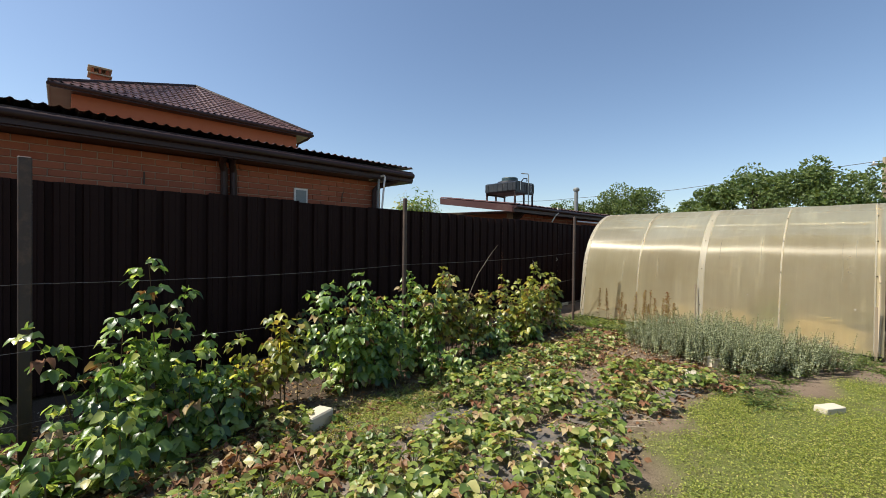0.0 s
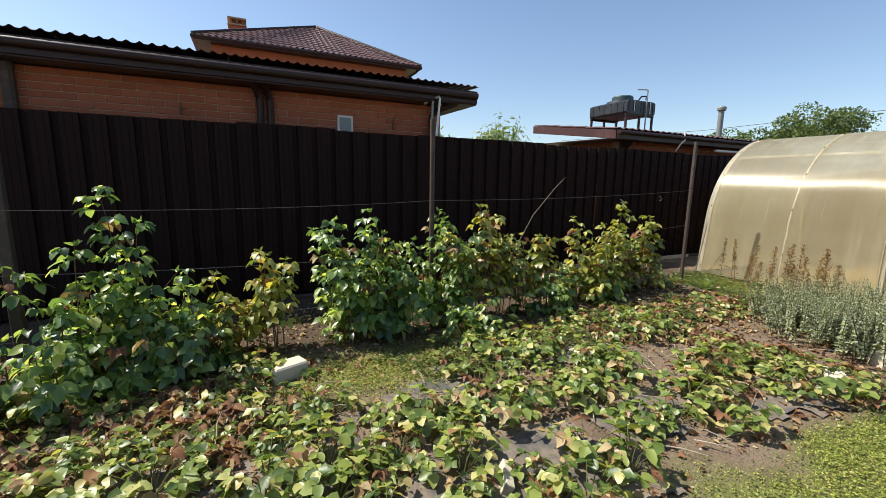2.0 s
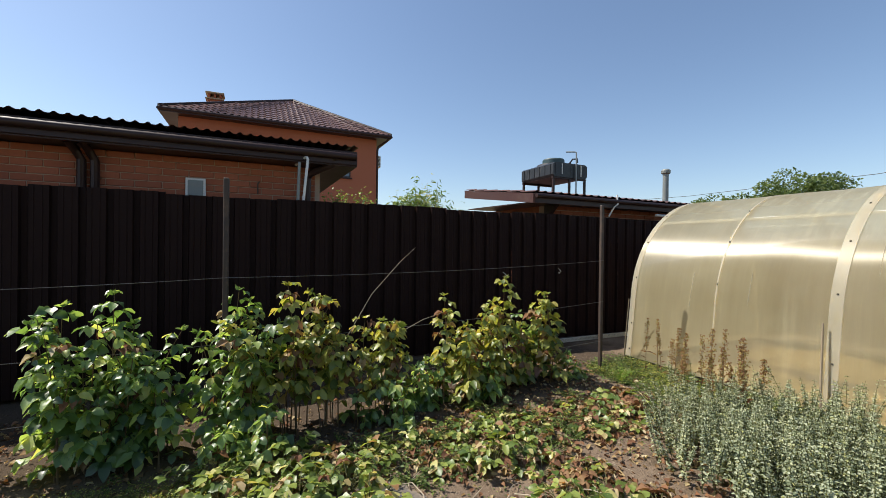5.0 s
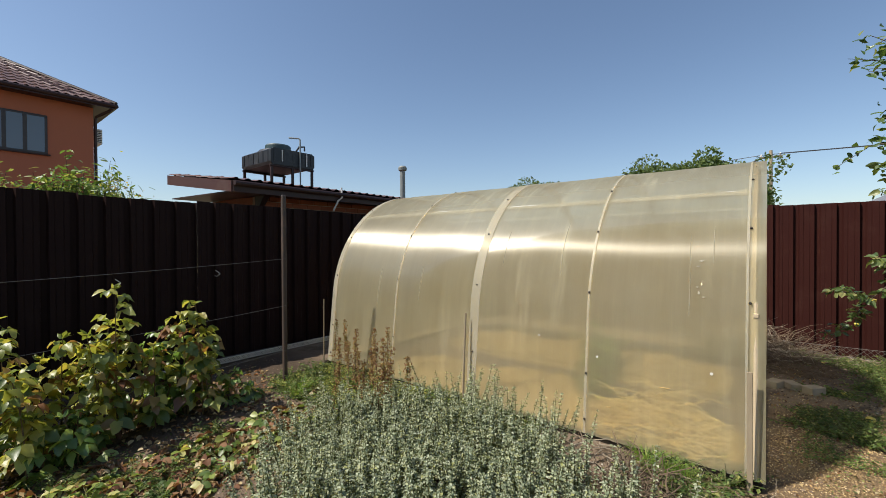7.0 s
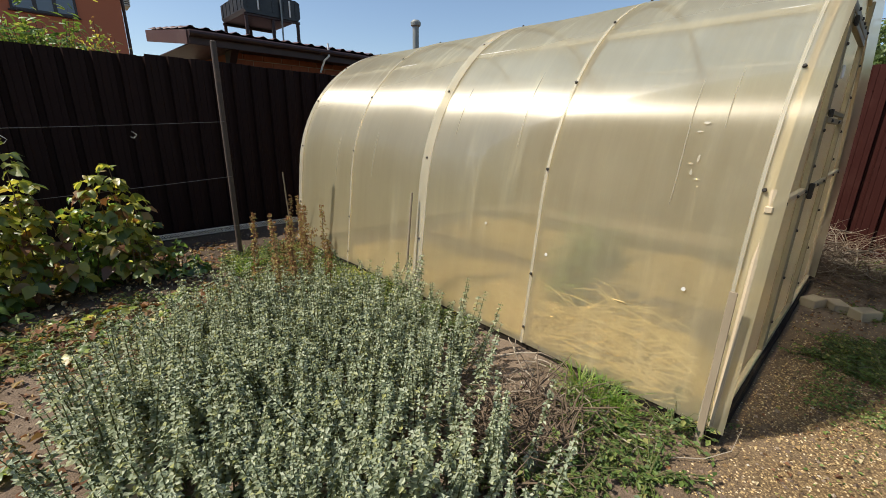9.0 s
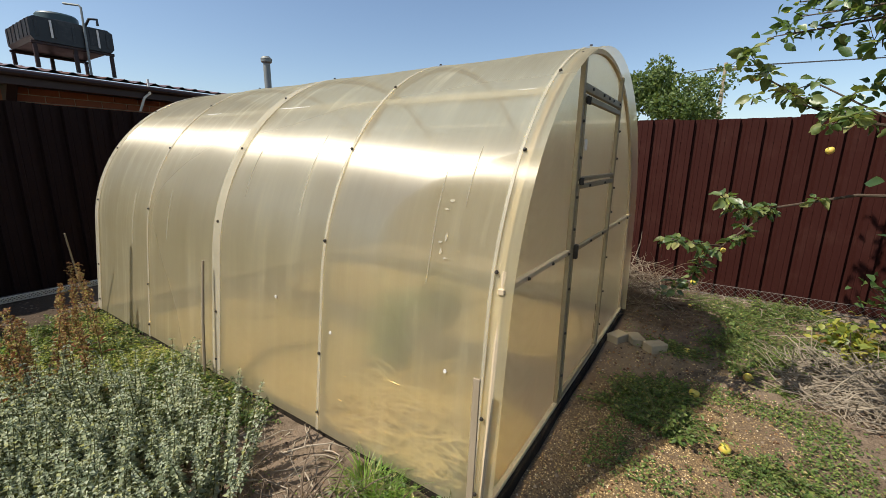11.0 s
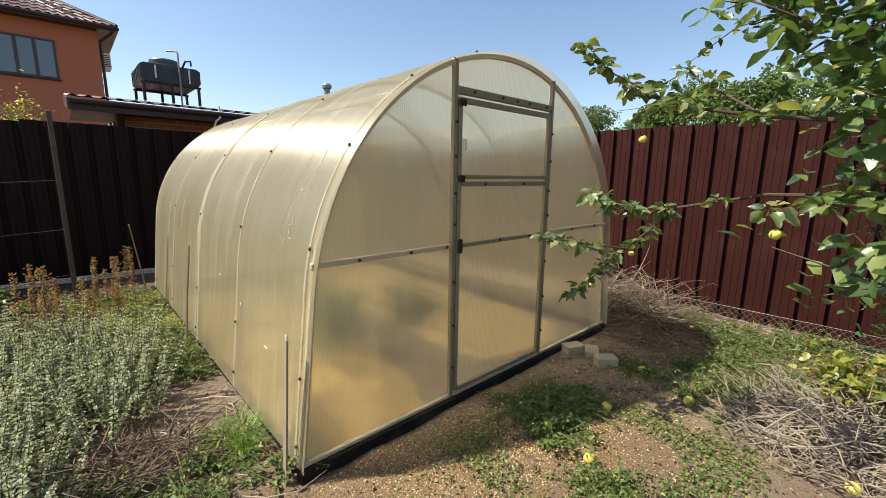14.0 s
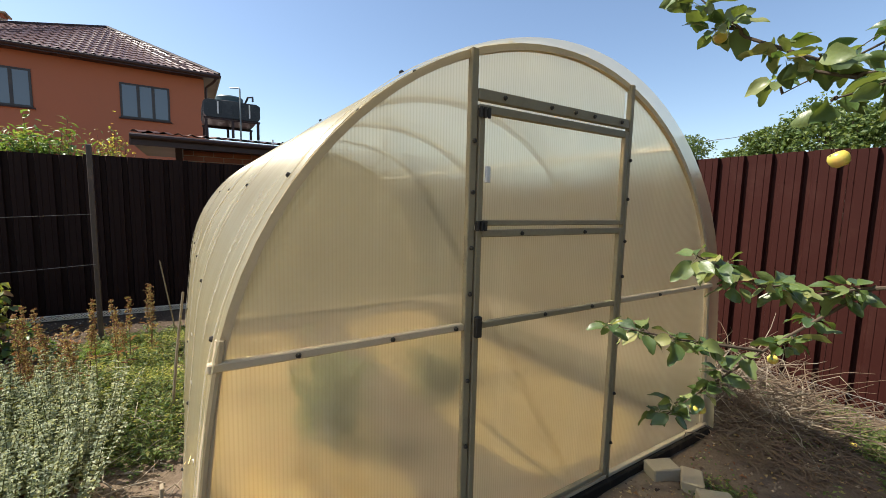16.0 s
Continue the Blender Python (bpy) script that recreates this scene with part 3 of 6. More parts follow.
    bar(-0.444, 0.364, 1.112, 1.136, "door_rail", "steel_dark", y=-0.030, d=0.024, parent=door)
    bar(-0.444, 0.364, 1.458, 1.485, "door_rail", "steel_dark", y=-0.030, d=0.024, parent=door)
    vent = part("door_vent", Geo().box(-0.472, -0.446, -0.030, -0.006, 1.500, 1.930, 0.003), "steel_dark", gh)
    bar(0.366, 0.392, 1.500, 1.930, "door_stile", "steel_dark", y=-0.030, d=0.024, parent=vent)
    bar(-0.444, 0.364, 1.500, 1.522, "door_rail", "steel_dark", y=-0.030, d=0.024, parent=vent)
    bar(-0.444, 0.364, 1.900, 1.930, "door_rail", "steel_dark", y=-0.030, d=0.024, parent=vent)
    # hinges, latch and handle
    for z in (1.90, 1.50):
        h = Geo()
        for k in range(3):
            h.tube([(-0.474 + 0.018 * k, -0.040, z - 0.018), (-0.474 + 0.018 * k, -0.040, z + 0.018)], 0.0065, 8)
        h.box(-0.482, -0.430, -0.037, -0.031, z - 0.014, z + 0.014, 0.002)
        part("hinge", h, "screw", gh, "black butterfly latch")
    part("latch", Geo().box(-0.474, -0.446, -0.052, -0.031, 1.085, 1.165, 0.004), "screw", gh, "black door latch")
    part("handle", Geo().box(-0.446, -0.424, -0.044, -0.031, 1.655, 1.715, 0.004), "white_pvc", gh, "small white vent handle")
    # screws along arches and frame
    def dots(spots, nm="screw_head"):
        g = Geo()
        for p, nrm in spots:
            p, nrm = Vector(p), Vector(nrm).normalized()
            g.tube([p - nrm * 0.002, p + nrm * 0.006], [0.009, 0.006], 7)
        tagged(part(nm, g, "screw", gh), kind="stuff")
    for y in (0.015, 0.96, 1.95, 2.93, GL - 0.015):
        spots = []
        for a in (-76, -55, -34, -13, 8, 30, 52, 75):
            s, c = math.sin(radians(a)), math.cos(radians(a))
            spots.append(((s * (GR + 0.008), y, GZC + c * (GR + 0.008)), (s, 0, c)))
        for z in (0.30, 0.62):
            spots.append(((-arch_half(z) - 0.008, y, z), (-1, 0, 0.1)))
        dots(spots)
    front = [((u, -0.032, 1.965), (0, -1, 0)) for u in (-0.36, -0.12, 0.02, 0.14, 0.33)] + [((u, -0.032, 1.128), (0, -1, 0)) for u in (-1.1, -0.8, -0.55, -0.1, 0.2, 0.75, 1.1)]
    front += [((u, -0.032, z), (0, -1, 0)) for u in (-0.493, 0.411) for z in (0.4, 0.66, 0.92, 1.25, 1.42, 1.62, 1.8)] + [((u, -0.032, 1.47), (0, -1, 0)) for u in (-0.25, 0.12)]
    front += [((s * arch_half(z) - s * 0.02, 0.002, z), (0, -1, 0)) for z in (0.45, 0.8, 1.3, 1.6, 1.85, 2.0, 2.12) for s in (-1, 1)]
    dots(front)
    # corner posts at the front
    part("corner_profile", Geo().tube([(-arch_half(z) + 0.01, -0.012, z) for z in (GZ0, 0.5, 0.9, 1.2)], 0.013, 8), "steel_dull", gh)
    # white blemishes on the side
    for y, z in ((0.20, 0.757), (0.885, 0.747), (1.333, 0.842)):
        part("puncture", Geo().tube([(-arch_half(z) - 0.003, y, z), (-arch_half(z) - 0.006, y, z)], 0.009, 7), "white_pvc", gh)
    # scuffed film remnants and scratches near the front of the side sheet
    flake = random.Random(31)
    for y, z, w, t in ((0.27, 1.44, 0.035, 0.012), (0.285, 1.405, 0.025, 0.008), (0.26, 1.30, 0.012, 0.035), (0.285, 1.275, 0.022, 0.010), (0.275, 1.24, 0.014, 0.025), (0.25, 1.215, 0.028, 0.008)):
        g = Geo()
        pts = [(y + w * 0.5 * math.cos(a) * flake.uniform(0.6, 1.1), z + t * 0.5 * math.sin(a) * flake.uniform(0.6, 1.1)) for a in np.arange(0, 6.2, 0.7)]
        g.add([(-arch_half(v) - d, u, v) for d in (0.006, 0.008) for u, v in pts], [tuple(range(9)), tuple(range(9, 18))] + [(i, (i + 1) % 9, 9 + (i + 1) % 9, 9 + i) for i in range(9)])
        part("film_remnant", g, "tape", gh, "flaked scrap of protective film")
    for y, z0, z1 in ((0.33, 1.10, 1.62), (0.20, 1.42, 1.66), (1.20, 1.30, 1.72), (1.72, 1.36, 1.66), (2.62, 1.0, 1.35), (3.2, 0.9, 1.3)):
        part("scratch", Geo().tube([(-arch_half(z) - 0.0035, y + 0.006 * math.sin(9 * z), z) for z in np.linspace(z0, z1, 9)], [0.0006] + [0.0022] * 7 + [0.0006], 5), "tape", gh, "pale scratch in the sheet")
    return gh


build_greenhouse()


def mound(name, label, x0, x1, y0, y1, tall, material, seed, steep=4.5):
    xs, ys = np.linspace(x0, x1, 60), np.linspace(y0, y1, 60)
    gx, gy = np.meshgrid(xs, ys, indexing="ij")
    edge = np.clip(steep * np.minimum((gx - x0) / (x1 - x0), (x1 - gx) / (x1 - x0)), 0, 1) * np.clip(steep * np.minimum((gy - y0) / (y1 - y0), (y1 - gy) / (y1 - y0)), 0, 1)
    gz = height(gx, gy) - 0.02 + edge * (tall * (0.65 + 0.35 * vnoise(gx * 2.1, gy * 2.1, seed)) + 0.03 * vnoise(gx * 8, gy * 8, seed + 1))
    i = np.arange(3600).reshape(60, 60)
    quads = np.stack([i[:-1, :-1], i[1:, :-1], i[1:, 1:], i[:-1, 1:]], -1).reshape(-1, 4)
    return single(name, raw_mesh(name, np.stack([gx, gy, gz], -1).reshape(-1, 3), [quads]), material, label, "mulch")


mound("straw_heap", "golden straw heap against the greenhouse front corner", 7.43, 8.30, 0.02, 1.10, 0.40, "straw", 17, 3.2)
mound("straw_bed", "yellow straw mulch heaped along the greenhouse side", 7.46, 8.46, 0.06, 3.7, 0.20, "mulch", 3)
mound("straw_bed", "yellow straw mulch heaped inside the greenhouse", 8.86, 10.2, 0.05, 3.8, 0.16, "mulch", 9)


# ---- neighbour's outbuildings ----
def brick_wall(parent, x0, x1, y, z0, z1, seed, length=0.25, tall=0.075):
    """Courses of single bricks with recessed joints, facing -y."""
    rng = random.Random(seed)
    whole = Geo().box(0, length - 0.010, 0, 0.06, 0, tall - 0.010, 0.003).mesh("brick", 0)
    half = Geo().box(0, length / 2 - 0.010, 0, 0.06, 0, tall - 0.010, 0.003).mesh("brick", 0)
    for me in (whole, half):
        me.materials.append(M["brick"])
    part("core", Geo().box(x0, x1, y + 0.012, y + 0.25, 0.0, z1), "mortar", parent)
    row, z = 0, z0
    while z + tall <= z1 + 0.02:
        x = x0
        if row % 2:
            part("brick", half, None, parent, at=pose(x, y, z))
            x += length / 2
        while x + length <= x1 + 0.001:
            part("brick", whole, None, parent, at=pose(x, y + rng.uniform(-0.0015, 0.0015), z))
            x += length
        if x + length / 2 <= x1 + 0.001:
            part("brick", half, None, parent, at=pose(x, y, z))
        row, z = row + 1, z + tall


def tile_roof(corners, wave=0.20, rise=0.022, rows=0.35, lip=0.012):
    """Metal tile over a quad or triangle (eave left, eave right, top right, top left): waves across it and a lip at each row."""
    a, b, c, d = [Vector(p) for p in corners]
    nrm = (b - a).cross(d - a).normalized()
    width, slope = (b - a).length, ((d - a) - (b - a).normalized() * (d - a).dot((b - a).normalized())).length
    nu, nrow = max(8, int(width / wave) * 6), max(1, int(slope / rows))
    vs, fs = [], []
    lines = []
    for r in range(nrow):
        lines += [(r / nrow, lip), ((r + 0.97) / nrow, 0.0)]
    lines.append((1.0, 0.0))
    for t, h in lines:
        left, right = a.lerp(d, t), b.lerp(c, t)
        span = (right - left).length
        off = (left - a).dot((b - a).normalized())
        for k in range(nu + 1):
            u = k / nu
            w = off + u * span
            vs.append(left.lerp(right, u) + nrm * (h + rise * max(-0.25, math.sin(2 * math.pi * w / wave))))
    m = nu + 1
    fs = [(j * m + k, j * m + k + 1, (j + 1) * m + k + 1, (j + 1) * m + k) for j in range(len(lines) - 1) for k in range(nu)]
    return Geo().add(vs, fs).mesh("roof_tiles", 50, normals=False)


def build_shed_long():
    shed = thing("brick_outbuilding", "long low orange brick outbuilding with brown metal-tile roof", "outbuilding")
    wall_y, eave_y, x0, x1 = 5.62, 5.27, -7.0, 3.82
    # the visible courses above the fence
    wall = part("wall", Geo().box(x0, x1, wall_y + 0.26, 9.0, 0, 2.50), "render_orange", shed)
    brick_wall(wall, -2.48, x1, wall_y, 1.94, 2.53, 5)
    part("wall_end", Geo().box(x0, -2.50, wall_y + 0.0, wall_y + 0.25, 0, 2.52), "mortar", shed)
    # roof that rises away from the eave
    part("roof", tile_roof([(x0 - 0.4, eave_y, 2.765), (4.24, eave_y, 2.765), (4.24, 9.3, 3.08), (x0 - 0.4, 9.3, 3.08)], 0.105, 0.018, 0.35), "roof_brown", shed)
    part("roof_deck", Geo().prism([(eave_y + 0.03, 2.66), (9.3, 2.97), (9.3, 3.02), (eave_y + 0.03, 2.71)], x0 - 0.4, 4.22, "X"), "trim_brown", shed)
    part("fascia", Geo().box(x0 - 0.4, 4.22, eave_y + 0.005, eave_y + 0.03, 2.55, 2.715, 0.003), "trim_brown", shed)
    part("gutter", Geo().tube([(x0 - 0.4, eave_y - 0.025, 2.655), (4.20, eave_y - 0.025, 2.645)], 0.042, 12), "trim_brown", shed)
    part("soffit", Geo().prism([(eave_y + 0.03, 2.535), (9.2, 2.60), (9.2, 2.62), (eave_y + 0.03, 2.555)], x0 - 0.4, 4.22, "X"), "trim_brown", shed)
    part("verge_board", Geo().prism([(eave_y + 0.03, 2.56), (9.2, 2.62), (9.2, 2.99), (eave_y + 0.03, 2.70)], 4.20, 4.225, "X"), "trim_brown", shed)
    # downpipes
    part("downpipe", Geo().tube([(3.95, 5.30, 2.62), (3.93, 5.34, 2.55), (3.70, 5.52, 2.45), (3.66, 5.56, 2.38), (3.66, 5.56, 0.4)], 0.045, 10), "trim_brown", shed)
    for x in (1.46, 1.57):
        part("downpipe", Geo().tube([(x - 0.06, 5.36, 2.56), (x - 0.04, 5.50, 2.50), (x, 5.56, 2.40), (x, 5.56, 0.4)], 0.040, 10), "trim_brown", shed)
    part("downpipe", Geo().tube([(-0.72, 5.56, 2.53), (-0.72, 5.56, 0.4)], 0.055, 10), "post", shed)
    # small window and cracks of rust
    w = part("window", Geo().box(2.36, 2.56, 5.595, 5.618, 2.02, 2.30, 0.006), "white_pvc", shed, "small pale shutter")
    part("pane", Geo().box(2.385, 2.535, 5.588, 5.594, 2.04, 2.275, 0.002), "galv", w)
    part("wall_hook", Geo().tube([(3.10, 5.60, 2.16), (3.10, 5.585, 2.28), (3.12, 5.58, 2.31)], 0.008, 6), "post", shed)
    part("wall_hook", Geo().tube([(0.66, 5.60, 2.16), (0.66, 5.585, 2.30)], 0.008, 6), "post", shed)
    part("conduit", Geo().tube([(3.52, 5.50, 2.53), (3.56, 5.34, 2.57), (3.62, 5.24, 2.585), (3.63, 5.23, 2.56), (3.57, 5.24, 1.9)], 0.016, 8), "white_pvc", shed, "white bent pipe at the corner")
    part("conduit", Geo().tube([(3.54, 5.26, 2.52), (3.52, 5.26, 1.9)], 0.018, 8), "galv", shed, "grey pipe at the corner")
    return shed


def build_shed_tank():
    shed = thing("brick_shed", "low brick shed with brown corrugated roof behind the fence", "outbuilding")
    wall = part("wall", Geo().box(7.45, 13.2, 5.86, 7.3, 0, 2.28), "render_orange", shed)
    brick_wall(wall, 7.45, 13.2, 5.60, 1.97, 2.28, 8)
    A, B, C, D = (6.90, 5.24, 2.40), (13.4, 5.24, 2.40), (13.4, 7.5, 2.70), (6.88, 7.5, 2.70)
    part("roof", tile_roof([A, B, C, D], 0.155, 0.020, 0.35), "roof_brown", shed)
    part("roof_deck", Geo().prism([(5.26, 2.33), (7.48, 2.63), (7.48, 2.67), (5.26, 2.37)], 6.92, 13.35, "X"), "trim_brown", shed)
    part("fascia", Geo().box(6.90, 13.38, 5.235, 5.258, 2.24, 2.385, 0.003), "trim_brown", shed)
    part("verge_board", Geo().prism([(5.26, 2.24), (7.5, 2.54), (7.5, 2.69), (5.26, 2.385)], 6.885, 6.915, "X"), "fascia_red", shed, "maroon verge board")
    part("soffit", Geo().prism([(5.26, 2.25), (7.4, 2.30), (7.4, 2.315), (5.26, 2.265)], 6.92, 13.3, "X"), "trim_brown", shed)
    part("bracket", Geo().prism([(5.32, 2.25), (5.60, 2.25), (5.60, 2.0)], 7.36, 7.44, "X"), "trim_brown", shed)
    part("gutter", Geo().tube([(6.9, 5.20, 2.35), (13.3, 5.20, 2.34)], 0.035, 10), "trim_brown", shed)
    part("downpipe", Geo().tube([(8.55, 5.20, 2.46), (8.55, 5.19, 2.30), (8.50, 5.22, 2.25), (8.47, 5.30, 2.1)], 0.014, 8), "white_pvc", shed, "thin white pipe")
    part("conduit", Geo().tube([(9.5, 5.21, 2.16), (10.6, 5.21, 2.16), (10.64, 5.24, 2.10), (10.64, 5.3, 1.8)], 0.022, 8), "white_pvc", shed, "white waste pipe")
    pipe = part("stovepipe", Geo().tube([(10.62, 5.87, 2.3), (10.62, 5.87, 3.10)], 0.055, 14), "galv", shed, "galvanised stovepipe")
    part("cap", Geo().lathe([(0.055, 3.08), (0.085, 3.10), (0.09, 3.15), (0.06, 3.185)], 16, 10.62, 5.87), "galv", pipe)
    return shed


def build_tank():
    tk = thing("water_tank", "flat black plastic shower tank on a steel stand on the roof", "water tank", pose(8.10, 6.28, 0, 0, 0, 0))
    body = Geo()
    w, d, z0, z1 = 0.38, 0.46, 2.80, 3.05
    body.prism([(-w + 0.03, z0), (w - 0.03, z0), (w, z0 + 0.04), (w, z1 - 0.03), (w - 0.05, z1), (-w + 0.05, z1), (-w, z1 - 0.03), (-w, z0 + 0.04)], -d, d)
    part("body", body, "tank", tk)
    part("shoulder", Geo().lathe([(0.34, z1 - 0.01), (0.29, z1 + 0.045), (0.22, z1 + 0.06)], 24), "tank", tk)
    lid = part("lid", Geo().lathe([(0.20, z1 + 0.05), (0.20, z1 + 0.13), (0.185, z1 + 0.15), (0.08, z1 + 0.165)], 24), "lid", tk, "dark teal screw lid")
    for k in range(5):
        u = -0.32 + 0.16 * k
        part("rib", Geo().box(u - 0.012, u + 0.012, -d - 0.008, -d + 0.002, z0 + 0.05, z1 - 0.03, 0.002), "tank", tk)
    for k in range(6):
        v = -0.375 + 0.15 * k
        part("rib", Geo().box(-w - 0.008, -w + 0.002, v - 0.012, v + 0.012, z0 + 0.05, z1 - 0.03, 0.002), "tank", tk)
    part("strap", Geo().box(-0.205, -0.185, -d - 0.012, -d - 0.009, z0 + 0.05, z1 - 0.02), "white_pvc", tk, "pale strap")
    part("strap", Geo().box(0.22, 0.24, -d - 0.012, -d - 0.009, z0 + 0.03, z1 - 0.02), "white_pvc", tk, "pale strap")
    for sx in (-0.35, 0.0, 0.35):
        for sy in (-0.43, 0.43):
            part("leg", Geo().box(sx - 0.018, sx + 0.018, sy - 0.018, sy + 0.018, 2.44 + 0.13 * (6.28 + sy - 5.24), z0 - 0.034, 0.003), "trim_brown", tk)
    for sy in (-0.43, 0.43):
        part("stand_rail", Geo().box(-0.38, 0.38, sy - 0.018, sy + 0.018, z0 - 0.032, z0 - 0.002, 0.003), "trim_brown", tk)
    part("overflow_pipe", Geo().tube([(0.10, -0.49, 2.50), (0.10, -0.49, 3.24), (0.09, -0.47, 3.26), (-0.02, -0.36, 3.27)], 0.012, 8), "galv", tk, "thin grey filler pipe")
    part("overflow_pipe", Geo().tube([(0.20, -0.18, 3.09), (0.24, -0.24, 3.19), (0.30, -0.30, 3.19), (0.30, -0.30, 3.12)], 0.015, 8), "tank", tk)
    return tk


build_shed_long()
build_shed_tank()
build_tank()


# ---- neighbour's house ----
def house_window(parent, x0, x1, z0, z1, y, parts):
    w = part("window", Geo().box(x0, x1, y - 0.03, y - 0.002, z0, z0 + 0.07, 0.005).box(x0, x1, y - 0.03, y - 0.002, z1 - 0.07, z1, 0.005).box(x0, x0 + 0.07, y - 0.03, y - 0.002, z0 + 0.072, z1 - 0.072, 0.005).box(x1 - 0.07, x1, y - 0.03, y - 0.002, z0 + 0.072, z1 - 0.072, 0.005), "dark_frame", parent)
    xs = [x0 + (x1 - x0) * f for f in parts]
    for x in xs[1:-1]:
        part("mullion", Geo().box(x - 0.05, x + 0.05, y - 0.034, y - 0.004, z0 + 0.06, z1 - 0.06, 0.005), "dark_frame", w)
    for a, b in zip(xs[:-1], xs[1:]):
        part("pane", Geo().box(a + 0.04, b - 0.04, y - 0.018, y - 0.006, z0 + 0.05, z1 - 0.05), "pane", w)
    part("window_sill", Geo().box(x0 - 0.06, x1 + 0.06, y - 0.10, y - 0.002, z0 - 0.05, z0 - 0.004, 0.005), "trim_brown", w)


def build_house():
    h = thing("two_storey_house", "two-storey orange house with brown metal-tile hip roof", "house", pose(0, 0, 0))
    y, x0, x1, top = 19.2, 0.25, 8.24, 6.62
    part("wall", Geo().box(x0, x1, y, y + 8.4, 0, top), "render_orange", h)
    eave = [(x0 - 0.55, y - 0.55), (x1 + 0.55, y - 0.55), (x1 + 0.55, y + 8.95), (x0 - 0.55, y + 8.95)]
    ze, zr = 6.74, 9.05
    r0, r1 = ((x0 + x1) / 2 + 0.5, y + 3.6), ((x0 + x1) / 2 + 0.5, y + 4.9)
    E_ = [(*p, ze) for p in eave]
    R0, R1 = (*r0, zr), (*r1, zr)
    part("roof", tile_roof([E_[0], E_[1], R0, R0], 0.24, 0.03, 0.36, 0.03), "roof_brown", h)
    part("roof", tile_roof([E_[1], E_[2], R1, R0], 0.24, 0.03, 0.36, 0.03), "roof_brown", h)
    part("roof", tile_roof([E_[3], E_[0], R0, R1], 0.24, 0.03, 0.36, 0.03), "roof_brown", h)
    part("roof", tile_roof([E_[2], E_[3], R1, R1], 0.24, 0.03, 0.36, 0.03), "roof_brown", h)
    part("soffit", Geo().box(eave[0][0] + 0.03, eave[1][0] - 0.03, eave[0][1] + 0.03, eave[2][1] - 0.03, top - 0.02, top + 0.03), "trim_brown", h)
    for a, b in zip(eave, eave[1:] + eave[:1]):
        part("gutter", Geo().tube([(*a, ze - 0.06), (*b, ze - 0.06)], 0.075, 10), "trim_brown", h)
    for a, b in ((E_[0], R0), (E_[1], R0), (R0, R1)):
        part("ridge_cap", Geo().tube([Vector(a) + Vector((0, 0, 0.03)), Vector(b) + Vector((0, 0, 0.03))], 0.07, 8), "trim_brown", h)
    part("fascia", Geo().box(eave[0][0] + 0.02, eave[1][0] - 0.02, eave[0][1] + 0.0, eave[0][1] + 0.03, top - 0.05, ze - 0.02), "trim_brown", h)
    part("snow_guard", Geo().tube([(x0 + 0.8, y + 0.42, 7.20), (x1 - 0.8, y + 0.42, 7.20)], 0.04, 6), "trim_brown", h)
    ch = part("chimney", Geo().box(0.9, 1.5, y + 3.6, y + 4.15, 6.6, 8.55, 0.01), "brick", h, "brick chimney with openings under its cap")
    part("chimney_cap", Geo().box(0.8, 1.6, y + 3.5, y + 4.25, 8.82, 8.90, 0.02).box(0.8, 1.6, y + 3.5, y + 4.25, 8.55, 8.60, 0.01), "concrete", ch)
    for px in (0.92, 1.16, 1.40):
        part("chimney_pier", Geo().box(px, px + 0.08, y + 3.6, y + 4.15, 8.60, 8.82), "brick", ch)
    house_window(h, 5.42, 7.02, 4.70, 6.02, y, (0, 0.36, 0.66, 1))
    house_window(h, 1.40, 2.96, 4.70, 6.02, y, (0, 0.36, 0.66, 1))
    ac = part("air_conditioner", Geo().box(8.26, 8.60, y + 0.5, y + 1.3, 5.42, 5.98, 0.02), "white_pvc", h, "pale air-conditioner box on the side wall")
    for k in range(7):
        part("slat", Geo().box(8.29, 8.57, y + 0.485, y + 0.50, 5.48 + 0.065 * k, 5.51 + 0.065 * k), "dark_frame", ac)
    part("downpipe", Geo().tube([(8.72, y - 0.5, 6.66), (8.62, y - 0.4, 6.5), (8.33, y + 0.05, 6.3), (8.31, y + 0.08, 6.1), (8.31, y + 0.08, 0.2)], 0.05, 10), "trim_brown", h)
    return h


build_house()


# ---- plants: shared building ----
M["rasp_green"] = leafy("raspberry_leaf", [(0.0, (0.036, 0.078, 0.022)), (0.42, (0.120, 0.222, 0.058)), (0.78, (0.275, 0.395, 0.110)), (1.0, (0.54, 0.58, 0.18))], 0.38, 0.44, 0.9)
M["rasp_yellow"] = leafy("yellowing_raspberry_leaf", [(0.0, (0.075, 0.125, 0.026)), (0.40, (0.200, 0.245, 0.050)), (0.82, (0.45, 0.44, 0.090)), (0.94, (0.32, 0.24, 0.070)), (1.0, (0.20, 0.095, 0.045))], 0.42, 0.38, 0.7)
M["dry_leaf"] = leafy("dry_brown_leaf", [(0.0, (0.09, 0.045, 0.028)), (0.25, (0.24, 0.115, 0.06)), (0.5, (0.23, 0.145, 0.075)), (0.8, (0.36, 0.255, 0.12)), (1.0, (0.54, 0.46, 0.29))], 0.75, 0.15, 0.2)
M["straw_green"] = leafy("strawberry_leaf", [(0.0, (0.060, 0.110, 0.022)), (0.35, (0.145, 0.210, 0.042)), (0.72, (0.30, 0.36, 0.080)), (0.92, (0.54, 0.50, 0.20)), (1.0, (0.32, 0.17, 0.085))], 0.42, 0.32, 0.6)
M["cane"] = woody("raspberry_cane", (0.24, 0.17, 0.08), (0.12, 0.08, 0.04))
